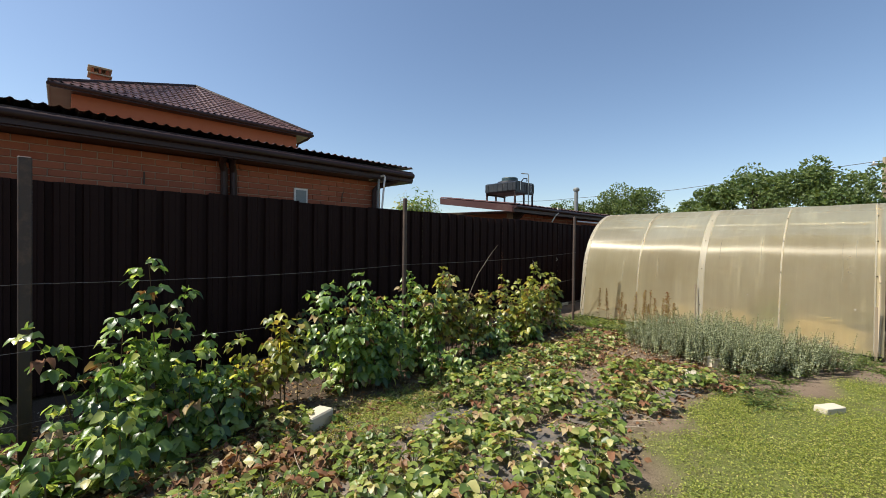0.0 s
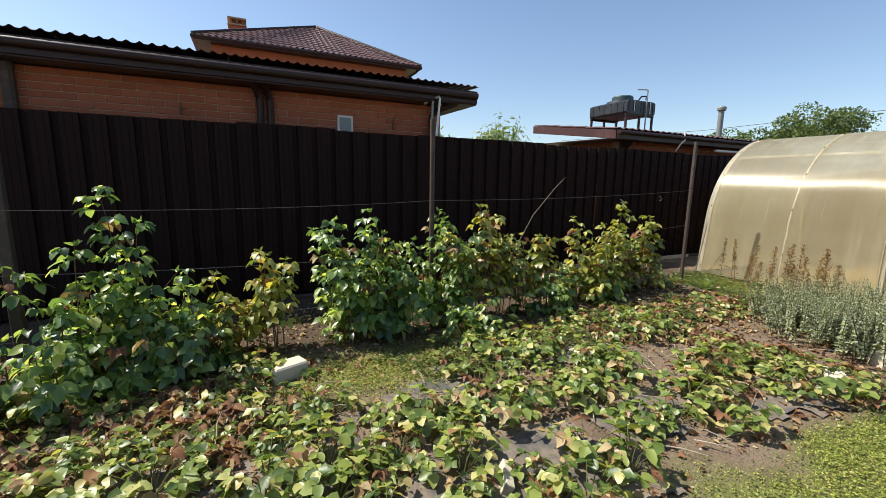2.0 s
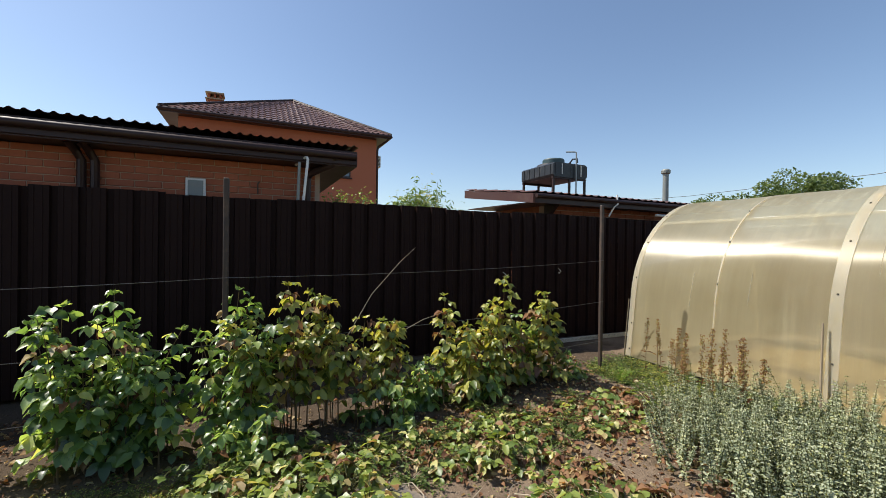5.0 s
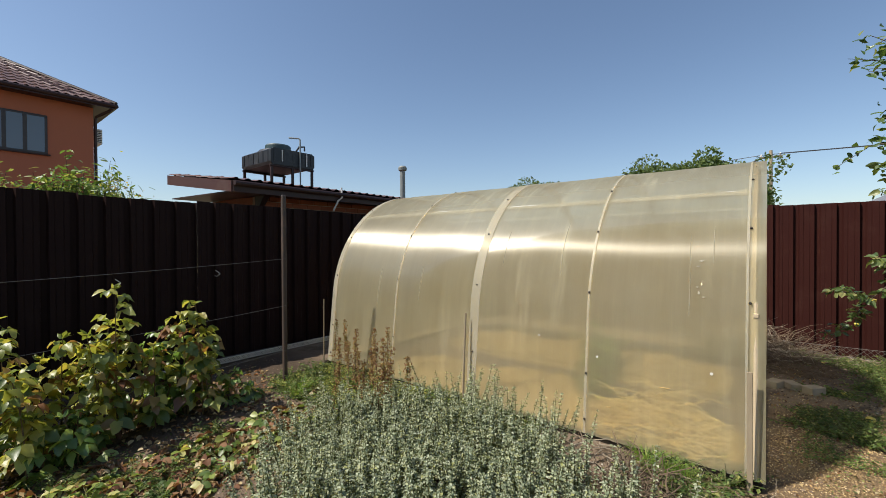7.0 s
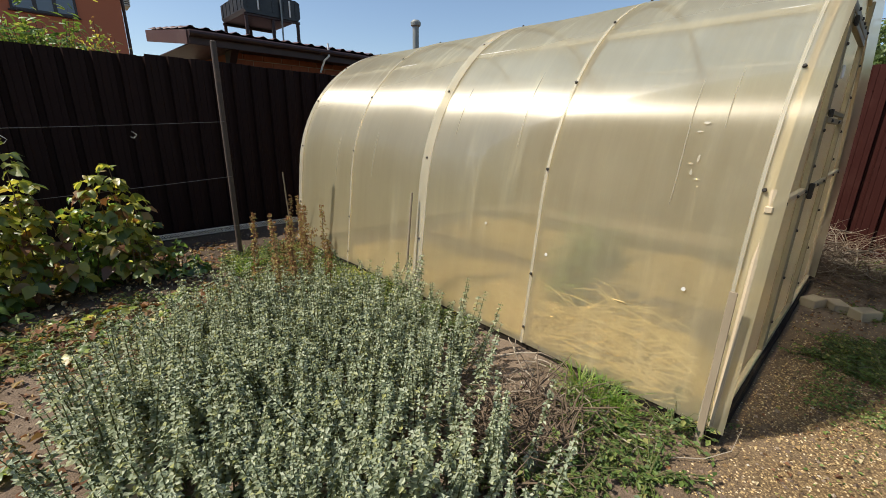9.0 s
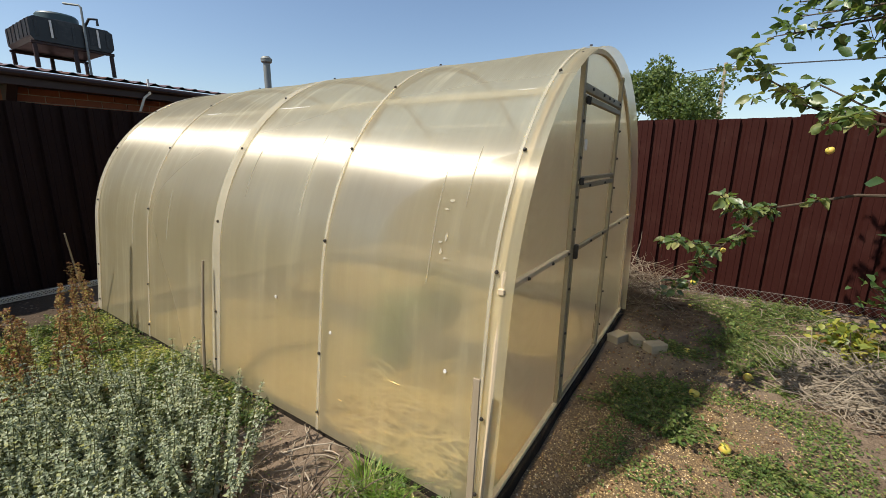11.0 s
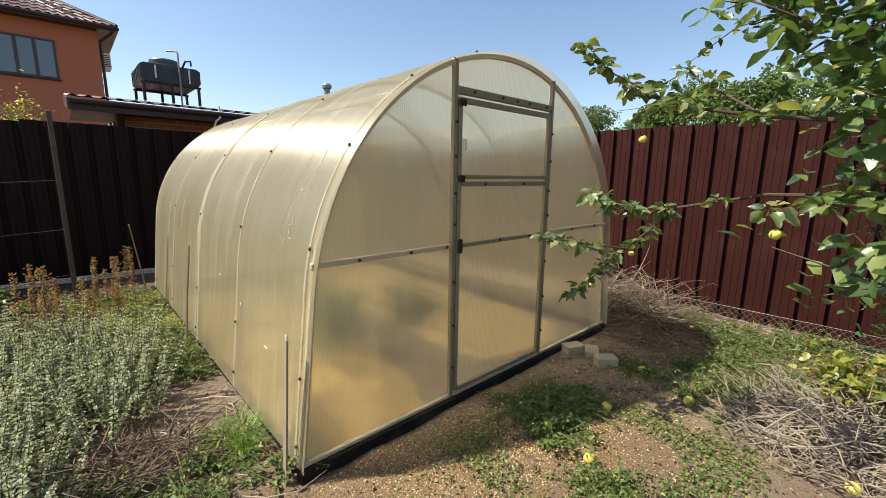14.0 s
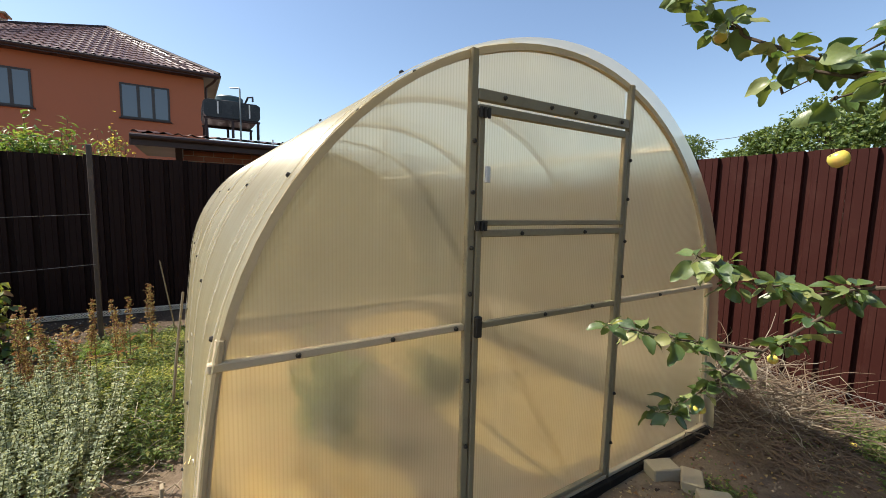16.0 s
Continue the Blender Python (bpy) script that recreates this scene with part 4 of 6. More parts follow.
M["stalk"] = woody("green_stalk", (0.16, 0.17, 0.06), (0.10, 0.10, 0.04))
M["catmint"] = leafy("grey_green_catmint_leaf", [(0.0, (0.115, 0.145, 0.080)), (0.45, (0.290, 0.335, 0.225)), (0.85, (0.500, 0.530, 0.390)), (1.0, (0.36, 0.37, 0.14))], 0.7, 0.22, 0.2)
M["dock"] = leafy("rusty_seed_head", [(0.0, (0.17, 0.075, 0.05)), (0.4, (0.28, 0.14, 0.075)), (0.7, (0.40, 0.30, 0.13)), (1.0, (0.36, 0.36, 0.13))], 0.8, 0.2, 0.2)
M["clover"] = leafy("low_lawn_leaf", [(0.0, (0.11, 0.155, 0.023)), (0.5, (0.255, 0.300, 0.050)), (0.9, (0.40, 0.42, 0.10)), (1.0, (0.48, 0.41, 0.17))], 0.5, 0.32)
M["weed"] = leafy("weed_leaf", [(0.0, (0.046, 0.089, 0.017)), (0.5, (0.110, 0.172, 0.037)), (0.9, (0.198, 0.244, 0.062)), (1.0, (0.312, 0.260, 0.094))], 0.55, 0.25)
M["blade"] = leafy("bright_grass_blade", [(0.0, (0.084, 0.168, 0.019)), (0.6, (0.180, 0.312, 0.042)), (1.0, (0.396, 0.372, 0.144))], 0.5, 0.35)
M["apple_leaf"] = leafy("apple_leaf", [(0.0, (0.034, 0.074, 0.020)), (0.5, (0.078, 0.140, 0.038)), (0.85, (0.155, 0.225, 0.066)), (1.0, (0.29, 0.31, 0.10))], 0.38, 0.34, 0.7)
M["tree_leaf"] = leafy("far_tree_leaf", [(0.0, (0.044, 0.080, 0.022)), (0.5, (0.092, 0.145, 0.038)), (1.0, (0.175, 0.225, 0.066))], 0.55, 0.25)
M["shrub_leaf"] = leafy("peach_leaf", [(0.0, (0.081, 0.155, 0.030)), (0.6, (0.162, 0.257, 0.061)), (1.0, (0.324, 0.351, 0.108))], 0.45, 0.3)
M["apple_skin"] = (lambda m: m.color(m.mix(m.ramp(m.noise(9, 3), (0.45, (0, 0, 0)), (0.7, (1, 1, 1))), m.mix(m.each(), (0.52, 0.47, 0.06), (0.64, 0.52, 0.10)), (0.60, 0.30, 0.10))).mat)(Nodes("yellow_apple_skin", 0.35))


def unit(a):
    return a / np.maximum(np.linalg.norm(a, axis=-1, keepdims=True), 1e-9)


class Leaves:
    """Collects leaves (place, way, face, length, width) and makes one mesh of them."""

    def __init__(self, seed):
        self.rng = np.random.default_rng(seed)
        self.rows = []

    def put(self, p, d, n, length, width):
        p, d, n = (np.atleast_2d(np.asarray(a, float)) for a in (p, d, n))
        k = len(p)
        self.rows.append(np.concatenate([p, unit(np.broadcast_to(d, (k, 3))), np.broadcast_to(n, (k, 3)), np.broadcast_to(np.reshape(length, (-1, 1)), (k, 1)), np.broadcast_to(np.reshape(width, (-1, 1)), (k, 1))], 1))
        return self

    def mesh(self, name, fold=0.3, droop=0.18, simple=False):
        r = np.concatenate(self.rows)
        p, d, n, L, W = r[:, 0:3], r[:, 3:6], r[:, 6:9], r[:, 9:10], r[:, 10:11]
        s = unit(np.cross(d, n))
        n = np.cross(s, d)
        k = len(p)
        if simple:
            v = np.stack([p, p + d * L * 0.5 + s * W * 0.5 + n * W * fold * 0.5, p + d * L - n * L * droop, p + d * L * 0.5 - s * W * 0.5 + n * W * fold * 0.5], 1).reshape(-1, 3)
            o = np.arange(k)[:, None] * 4
            return raw_mesh(name, v, [o + np.array([[0, 1, 2]]), o + np.array([[0, 2, 3]])], False)
        spine = [p + d * L * t - n * L * droop * t * t for t in (0.0, 0.32, 0.66, 1.0)]
        rims = []
        for sg in (1, -1):
            for t, w in ((0.16, 0.33), (0.46, 0.50), (0.78, 0.31)):
                rims.append(p + d * L * (t + self.rng.normal(0, 0.045, (k, 1))) + s * (sg * W * w * self.rng.uniform(0.72, 1.22, (k, 1))) + n * (W * self.rng.normal(0, 0.07, (k, 1))) + n * (W * fold * w * 0.9) - n * L * droop * t * t)
        v = np.stack(spine + rims, 1).reshape(-1, 3)
        o = np.arange(k)[:, None] * 10
        tri = [[0, 4, 1], [5, 6, 2], [6, 3, 2], [0, 1, 7], [8, 2, 9], [9, 2, 3]]
        quad = [[4, 5, 2, 1], [7, 1, 2, 8]]
        return raw_mesh(name, v, [o + np.array([t]) for t in tri] + [o + np.array([q]) for q in quad])


def rnd_dirs(rng, k, flat=0.5):
    a = rng.uniform(0, 2 * np.pi, k)
    return unit(np.stack([np.cos(a), np.sin(a), rng.uniform(-flat, flat, k)], 1))


def at_ground(x, y, turn=0.0, scale=1.0):
    return pose(x, y, zg(x, y) - 0.008, 0, 0, turn) @ Matrix.Scale(scale, 4)


# ---- trellis ----
def build_trellis():
    tr = thing("wire_trellis", "raspberry trellis of steel posts with three slack wires", "trellis")
    for x, w in ((-0.18, 0.033), (2.88, 0.020), (6.72, 0.020), (-3.9, 0.03)):
        part("post", Geo().box(x - w, x + w, 3.75 - w, 3.75 + w, -0.1, 2.06, 0.006), "post", tr)
    for z0, z1, z2, z3 in ((1.22, 1.25, 1.30, 1.42), (0.80, 0.82, 0.80, 0.95), (0.40, 0.36, 0.42, 0.50)):
        pts = []
        for (xa, za), (xb, zb) in zip(((-3.9, z0), (-0.18, z1), (2.88, z2)), ((-0.18, z1), (2.88, z2), (6.72, z3))):
            for k in range(8):
                u = k / 8
                pts.append((xa + (xb - xa) * u, 3.715, za + (zb - za) * u - 0.06 * 4 * u * (1 - u) * 0.5))
        pts.append((6.72, 3.715, z3))
        part("wire", Geo().tube(pts, 0.0024, 5), "wire", tr)
    for x, z in ((5.35, 1.30), (6.05, 1.33)):
        part("tie", Geo().tube([(x, 3.71, z + 0.01), (x + 0.03, 3.69, z - 0.02), (x + 0.01, 3.70, z - 0.045), (x - 0.012, 3.69, z - 0.035)], 0.0018, 5), "white_pvc", tr, "white string tie")
    return tr


build_trellis()


# ---- raspberries ----
def raspberry(x, y, rx, ry, canes, lo, hi, seed, green=True, bare=0.12):
    rng = np.random.default_rng(seed)
    z0 = zg(x, y)
    label = "bushy raspberry plants with broad green leaves" if green else "thin raspberry plants with yellowing leaves"
    bush = thing("raspberry_bush", label, "raspberry bush", pose(x, y, z0), "raspberry row")
    fol, dry = Leaves(seed), Leaves(seed + 1)
    for c in range(canes):
        a, q = rng.uniform(0, 6.28), math.sqrt(rng.uniform(0, 1))
        bx, by = rx * q * math.cos(a), ry * q * math.sin(a)
        h = lo + (hi - lo) * rng.uniform(0, 1) ** 1.5 if c else hi
        lean = rng.normal(0, 0.14 if c else 0.03, 2)
        pts = [np.array([bx + lean[0] * t * t * h, by + lean[1] * t * t * h, -0.03 + h * t - 0.05 * h * t ** 3]) for t in np.linspace(0, 1, 7)]
        part("cane", Geo().tube(pts, [0.006 - 0.004 * t for t in np.linspace(0, 1, 7)], 5), "cane", bush)
        nodes = int(h * 23 * (1.12 - bare))
        for k in range(nodes):
            t = bare + (1 - bare) * (k + rng.uniform(0, 1)) / nodes
            p = np.array([np.interp(t, np.linspace(0, 1, 7), [q_[i] for q_ in pts]) for i in range(3)])
            az = rng.uniform(0, 6.28)
            out = np.array([math.cos(az), math.sin(az), rng.uniform(0.0, 0.5)])
            reach = rng.uniform(0.05, 0.13) * (1.15 - 0.55 * t)
            e = p + out * reach
            size = rng.uniform(0.072, 0.122) * (1.1 - 0.35 * t)
            face = np.array([0.25 * math.cos(az), 0.25 * math.sin(az), 1.0]) + rng.normal(0, 0.35, 3)
            target = dry if rng.uniform() < (0.04 if green else 0.10) else fol
            for spread in (0.0, 1.1, -1.1) if rng.uniform() < 0.75 else (0.0, 1.1, -1.1, 2.0, -2.0):
                d = np.array([math.cos(az + spread), math.sin(az + spread), rng.uniform(-0.55, 0.05)])
                target.put(e + d * 0.008, d, face + rng.normal(0, 0.15, 3), size * (1.0 if spread == 0 else 0.82), size * 0.68)
        top = np.array(pts[-1])
        for k in range(5):
            d = rnd_dirs(rng, 1, 0.2)[0] + np.array([0, 0, 0.9])
            fol.put(top, d, rng.normal(0, 0.5, 3) + np.array([0, 0, 0.4]), 0.05, 0.028)
    part("foliage", fol.mesh("foliage", 0.35, 0.45), "rasp_green" if green else "rasp_yellow", bush)
    if dry.rows:
        part("dry_foliage", dry.mesh("dry_foliage", 0.9, 0.5), "dry_leaf", bush, "shrivelled brown leaves")
    return bush


for row in ((-1.10, 3.50, 0.35, 0.35, 8, 0.5, 0.9, 11, True), (-0.45, 3.30, 0.35, 0.35, 9, 0.45, 0.95, 12, True), (0.10, 3.55, 0.26, 0.28, 8, 0.6, 1.05, 13, True),
            (0.45, 3.62, 0.14, 0.16, 6, 0.7, 1.42, 14, True), (0.35, 3.20, 0.32, 0.22, 9, 0.3, 0.55, 15, True), (0.80, 3.34, 0.28, 0.26, 10, 0.35, 0.56, 16, True), (1.30, 3.55, 0.24, 0.20, 8, 0.5, 0.92, 17, False, 0.4),
            (2.05, 3.62, 0.20, 0.24, 9, 0.7, 1.12, 18, True), (2.42, 3.52, 0.24, 0.26, 12, 0.6, 1.20, 19, True), (2.95, 3.60, 0.22, 0.26, 11, 0.6, 1.20, 20, True),
            (3.35, 3.68, 0.22, 0.22, 11, 0.7, 1.25, 21, False, 0.48), (3.68, 3.62, 0.20, 0.20, 9, 0.5, 1.12, 22, False, 0.45), (4.55, 3.80, 0.2, 0.2, 6, 0.3, 0.5, 23, True),
            (4.88, 3.70, 0.26, 0.26, 7, 0.6, 1.05, 24, False), (5.35, 3.72, 0.24, 0.22, 8, 0.6, 1.22, 25, False), (5.75, 3.85, 0.22, 0.2, 7, 0.4, 0.8, 26, True), (2.2, 4.55, 0.2, 0.15, 4, 0.4, 0.7, 27, True), (3.0, 3.25, 0.3, 0.15, 6, 0.25, 0.45, 28, True)):
    raspberry(*row)
for row in ((-0.80, 2.98, 0.30, 0.22, 8, 0.3, 0.55, 31, True), (-0.15, 3.02, 0.32, 0.20, 9, 0.28, 0.52, 32, True), (0.75, 3.45, 0.26, 0.24, 9, 0.35, 0.66, 33, True), (1.02, 3.52, 0.20, 0.16, 7, 0.25, 0.45, 34, False), (4.02, 3.66, 0.22, 0.2, 8, 0.5, 0.90, 35, False, 0.35), (4.0, 3.42, 0.28, 0.16, 7, 0.25, 0.45, 36, True), (5.95, 3.76, 0.18, 0.16, 6, 0.5, 1.02, 37, False), (6.32, 3.72, 0.22, 0.14, 6, 0.12, 0.32, 38, True), (5.1, 3.55, 0.3, 0.14, 7, 0.2, 0.42, 39, True)):
    raspberry(*row)
single("dry_cane", Geo().tube([(3.60, 3.65, zg(3.6, 3.65)), (3.72, 3.62, 0.7), (3.98, 3.60, 1.15), (4.22, 3.58, 1.42), (4.36, 3.57, 1.55)], [0.004, 0.0035, 0.003, 0.0025, 0.001], 5), "grey_stem", "pale dry raspberry cane leaning over the wire", "cane")
single("dry_cane", Geo().tube([(3.85, 3.70, zg(3.85, 3.7)), (4.1, 3.66, 0.72), (4.45, 3.62, 0.90), (4.65, 3.60, 0.96)], [0.005, 0.004, 0.003, 0.0015], 5), "grey_stem", "pale dry raspberry cane bent low", "cane")


# ---- strawberries ----
def strawberry(seed, dried):
    rng = np.random.default_rng(seed)
    plant = thing("strawberry_plant", "strawberry plant with browning dried leaves" if dried else "low strawberry plant with green and yellowed leaves", "strawberry plant", None, "strawberry bed")
    fol, dry, st = Leaves(seed), Leaves(seed + 50), Geo()
    for k in range(27):
        az, reach = rng.uniform(0, 6.28), rng.uniform(0.04, 0.19)
        tall = rng.uniform(0.05, 0.15) * (0.5 if dried else 1.0)
        e = np.array([reach * math.cos(az), reach * math.sin(az), tall])
        st.tube([(0, 0, 0), (e[0] * 0.5, e[1] * 0.5, tall * 0.75), tuple(e)], 0.0022, 4, False)
        size = rng.uniform(0.040, 0.068)
        face = np.array([0.3 * math.cos(az), 0.3 * math.sin(az), 1]) + rng.normal(0, 0.25, 3)
        dead = rng.uniform() < (0.42 if dried else 0.07)
        for s in (0.0, 1.35, -1.35):
            d = np.array([math.cos(az + s), math.sin(az + s), rng.uniform(-0.5, 0.2)])
            (dry if dead else fol).put(e, d, face + rng.normal(0, 0.2, 3), size, size * 0.82)
    for k in range(30 if dried else 14):
        az, reach = rng.uniform(0, 6.28), rng.uniform(0.05, 0.2)
        dry.put([reach * math.cos(az), reach * math.sin(az), rng.uniform(0.012, 0.04)], rnd_dirs(rng, 1, 0.4), rng.normal(0, 0.5, 3) + np.array([0, 0, 1]), rng.uniform(0.025, 0.05), rng.uniform(0.015, 0.032))
    tagged(part("foliage", fol.mesh("foliage", 0.35, 0.15), "straw_green", plant), kind="stuff")
    tagged(part("dry_foliage", dry.mesh("dry_foliage", 0.8, 0.4), "dry_leaf", plant, "dry brown leaves"), kind="stuff")
    tagged(part("stalk", st, "stalk", plant), kind="stuff")
    return plant


def scatter(seed, n, x0, x1, y0, y1, apart, ok=lambda x, y: True):
    rng, got, tries = random.Random(seed), [], 0
    while len(got) < n and tries < 40 * n:
        tries += 1
        x, y = rng.uniform(x0, x1), rng.uniform(y0, y1)
        if ok(x, y) and all((x - a) ** 2 + (y - b) ** 2 > apart * apart for a, b in got):
            got.append((x, y))
    return got


# gaps in the planting, where the fabric shows
BARE = ((2.21, 2.46, 0.30), (3.60, 1.75, 0.24), (1.68, 2.20, 0.20), (4.15, 1.42, 0.22), (1.96, 1.62, 0.17), (2.68, 1.36, 0.17), (3.42, 2.38, 0.22))


def in_bed(x, y):
    if y < float(lawn_edge(x)) + 0.18:
        return False
    if (x - 2.1) ** 2 / 0.55 + (y - 2.92) ** 2 / 0.10 < 1:
        return False
    if 5.15 < x and y < 2.55:
        return False
    if (x - 4.15) ** 2 / 0.30 + (y - 2.2) ** 2 / 0.06 < 1 or (x - 2.7) ** 2 / 0.25 + (y - 1.75) ** 2 / 0.035 < 1:
        return False
    for bx, by, r in BARE:
        if (x - bx) ** 2 + ((y - by) * 1.3) ** 2 < r * r:
            return False
    return vnoise(x * 1.5, y * 1.5, 21) > -0.52


def spread(variants, spots, seed, lo=0.8, hi=1.2):
    rng = random.Random(seed)
    for i, (x, y) in enumerate(spots):
        v = variants[i] if i < len(variants) else copy_thing(variants[rng.randrange(len(variants))], Matrix.Identity(4))
        v.matrix_basis = at_ground(x, y, rng.uniform(0, 360), rng.uniform(lo, hi))


BEDS = scatter(4, 190, -1.3, 6.3, 0.9, 3.15, 0.185, in_bed)
DRIED = [p for p in BEDS if p[0] > 4.75 + 0.3 * math.sin(5 * p[1]) or vnoise(p[0] * 1.9, p[1] * 1.9, 52) > 0.22]
spread([strawberry(100 + k, False) for k in range(5)], [p for p in BEDS if p not in DRIED], 5, 0.80, 1.25)
spread([strawberry(110 + k, True) for k in range(4)], DRIED, 6, 0.80, 1.20)


# ---- grey-green catmint and weeds ----
def catmint(seed):
    rng = np.random.default_rng(seed)
    plant = thing("catmint_plant", "bushy grey-green catmint clump with upright spikes", "herb", None, "catmint bed")
    fol, st = Leaves(seed), Geo()
    for k in range(24):
        a, q = rng.uniform(0, 6.28), math.sqrt(rng.uniform(0, 1)) * 0.20
        b = np.array([q * math.cos(a), q * math.sin(a), 0.0])
        h = rng.uniform(0.27, 0.48)
        tip = b * 1.6 + np.array([*rng.normal(0, 0.055, 2), h])
        st.tube([tuple(b), tuple(b * 0.35 + tip * 0.65 + np.array([0, 0, 0.01])), tuple(tip)], [0.0028, 0.0022, 0.001], 4, False)
        for j in range(17):
            t = 0.16 + 0.84 * (j + rng.uniform(0, 0.6)) / 17
            p = b + (tip - b) * t
            size = (0.030 - 0.016 * t) * rng.uniform(0.75, 1.3)
            az = rng.uniform(0, 6.28)
            for m in range(4 if t < 0.75 else 5):
                d = np.array([math.cos(az + m * 1.57), math.sin(az + m * 1.57), rng.uniform(-0.25, 0.65)])
                fol.put(p, d, rng.normal(0, 0.3, 3) + np.array([0, 0, 1]), size, size * 0.68)
    tagged(part("foliage", fol.mesh("foliage", 0.4, 0.2, True), "catmint", plant), kind="stuff")
    tagged(part("stalk", st, "stalk", plant), kind="stuff")
    return plant


def in_catmint(x, y):
    u, v = (x - 6.32) / 0.77, (y - 1.36) / 0.98
    return u * u + v * v + 0.25 * u * v < 1.0 and x < 6.88 - 0.10 * (y > 2.2) and not (x > 6.45 and y < 0.75 + 0.4 * (x - 6.45))


spread([catmint(200 + k) for k in range(6)], scatter(6, 48, 5.1, 7.1, 0.35, 2.55, 0.19, in_catmint), 7, 0.8, 1.15)


def dock(seed):
    rng = np.random.default_rng(seed)
    plant = thing("dock_weed", "tall dried dock weed with rusty seed heads", "weed", None, "dried weeds by the greenhouse")
    fol, st = Leaves(seed), Geo()
    for k in range(3):
        b = np.array([*rng.normal(0, 0.06, 2), 0.0])
        h = rng.uniform(0.42, 0.74)
        tip = b + np.array([*rng.normal(0, 0.05, 2), h])
        st.tube([tuple(b), tuple((b + tip) / 2), tuple(tip)], [0.004, 0.003, 0.0015], 5, False)
        for j in range(95):
            t = rng.uniform(0.48, 1.0)
            p = b + (tip - b) * t + np.array([*rng.normal(0, 0.016 * (1.15 - t) + 0.008, 2), 0])
            fol.put(np.repeat(p[None], 4, 0), rnd_dirs(rng, 4, 1.0), rng.normal(0, 1, (4, 3)), rng.uniform(0.010, 0.018), 0.011)
        for j in range(5):
            d = rnd_dirs(rng, 1, 0.3)[0] + np.array([0, 0, 0.4])
            fol.put(b + (tip - b) * rng.uniform(0.05, 0.4), d, rng.normal(0, 0.4, 3) + np.array([0, 0, 1]), 0.09, 0.018)
    tagged(part("seed_head", fol.mesh("seed_head", 0.3, 0.2, True), "dock", plant), kind="stuff")
    tagged(part("stalk", st, "cane", plant), kind="stuff")
    return plant


spread([dock(300 + k) for k in range(3)], [(6.60, 2.38), (6.74, 2.20), (6.50, 2.62), (6.84, 2.62), (6.62, 2.12), (6.98, 2.98), (7.12, 3.30)], 9, 0.82, 1.02)


def weed(seed, tall):
    rng = np.random.default_rng(seed)
    plant = thing("weed_clump", "low clump of small-leaved green weeds on bare soil", "weed", None, "weeds")
    fol, st = Leaves(seed), Geo()
    for k in range(26):
        az, reach = rng.uniform(0, 6.28), rng.uniform(0.03, 0.22)
        e = np.array([reach * math.cos(az), reach * math.sin(az), rng.uniform(0.02, tall)])
        st.tube([(0, 0, 0), (e[0] * 0.6, e[1] * 0.6, e[2] * 0.9), tuple(e)], 0.0015, 4, False)
        for t in np.linspace(0.3, 1, 7):
            d = rnd_dirs(rng, 2, 0.5)
            size = rng.uniform(0.014, 0.028)
            fol.put(np.repeat((e * t * np.array([1, 1, 0.95]))[None], 2, 0), d, rng.normal(0, 0.4, (2, 3)) + np.array([0, 0, 1]), size, size * 0.65)
    tagged(part("foliage", fol.mesh("foliage", 0.3, 0.2, True), "weed", plant), kind="stuff")
    tagged(part("stalk", st, "stalk", plant), kind="stuff")
    return plant


def weed_spot(x, y):
    if (x - 9.6) ** 2 + (y + 1.6) ** 2 < 0.16 or (7.38 < x < 10.4 and y > -0.30) or ((x - 10.65) / 0.75) ** 2 + ((y + 0.05) / 0.6) ** 2 < 1:
        return False
    return vnoise(x * 1.7, y * 1.7, 31) > -0.15


WEEDS = scatter(8, 125, 6.6, 11.5, -2.4, 0.5, 0.10, weed_spot)
WEEDS += [(9.68, -0.50), (9.72, -0.44), (9.66, -0.56), (7.35, -0.62), (7.2, -0.5), (10.55, -1.0), (10.7, -0.9), (10.9, -1.05), (11.0, -0.7), (9.55, -0.95), (9.35, -1.15)]
WEEDS += scatter(17, 20, 8.38, 9.05, -0.78, -0.24, 0.07, lambda x, y: ((x - 8.70) / 0.28) ** 2 + ((y + 0.48) / 0.22) ** 2 < 1)
WEEDS += scatter(18, 44, 8.0, 10.6, -2.2, -0.9, 0.13, lambda x, y: vnoise(x * 2.3, y * 2.3, 39) > -0.05 and (x - 9.6) ** 2 + (y + 1.55) ** 2 > 0.2)
WEEDS += scatter(12, 64, 6.55, 7.36, 1.7, 3.95, 0.09) + scatter(13, 30, 6.98, 7.38, 1.35, 2.3, 0.09) + scatter(14, 30, 2.2, 6.4, 2.5, 3.3, 0.22) + scatter(15, 14, 4.6, 6.0, 0.6, 1.2, 0.2)
spread([weed(400 + k, (0.06, 0.10, 0.05, 0.13)[k % 4]) for k in range(6)], WEEDS, 15, 0.55, 1.30)


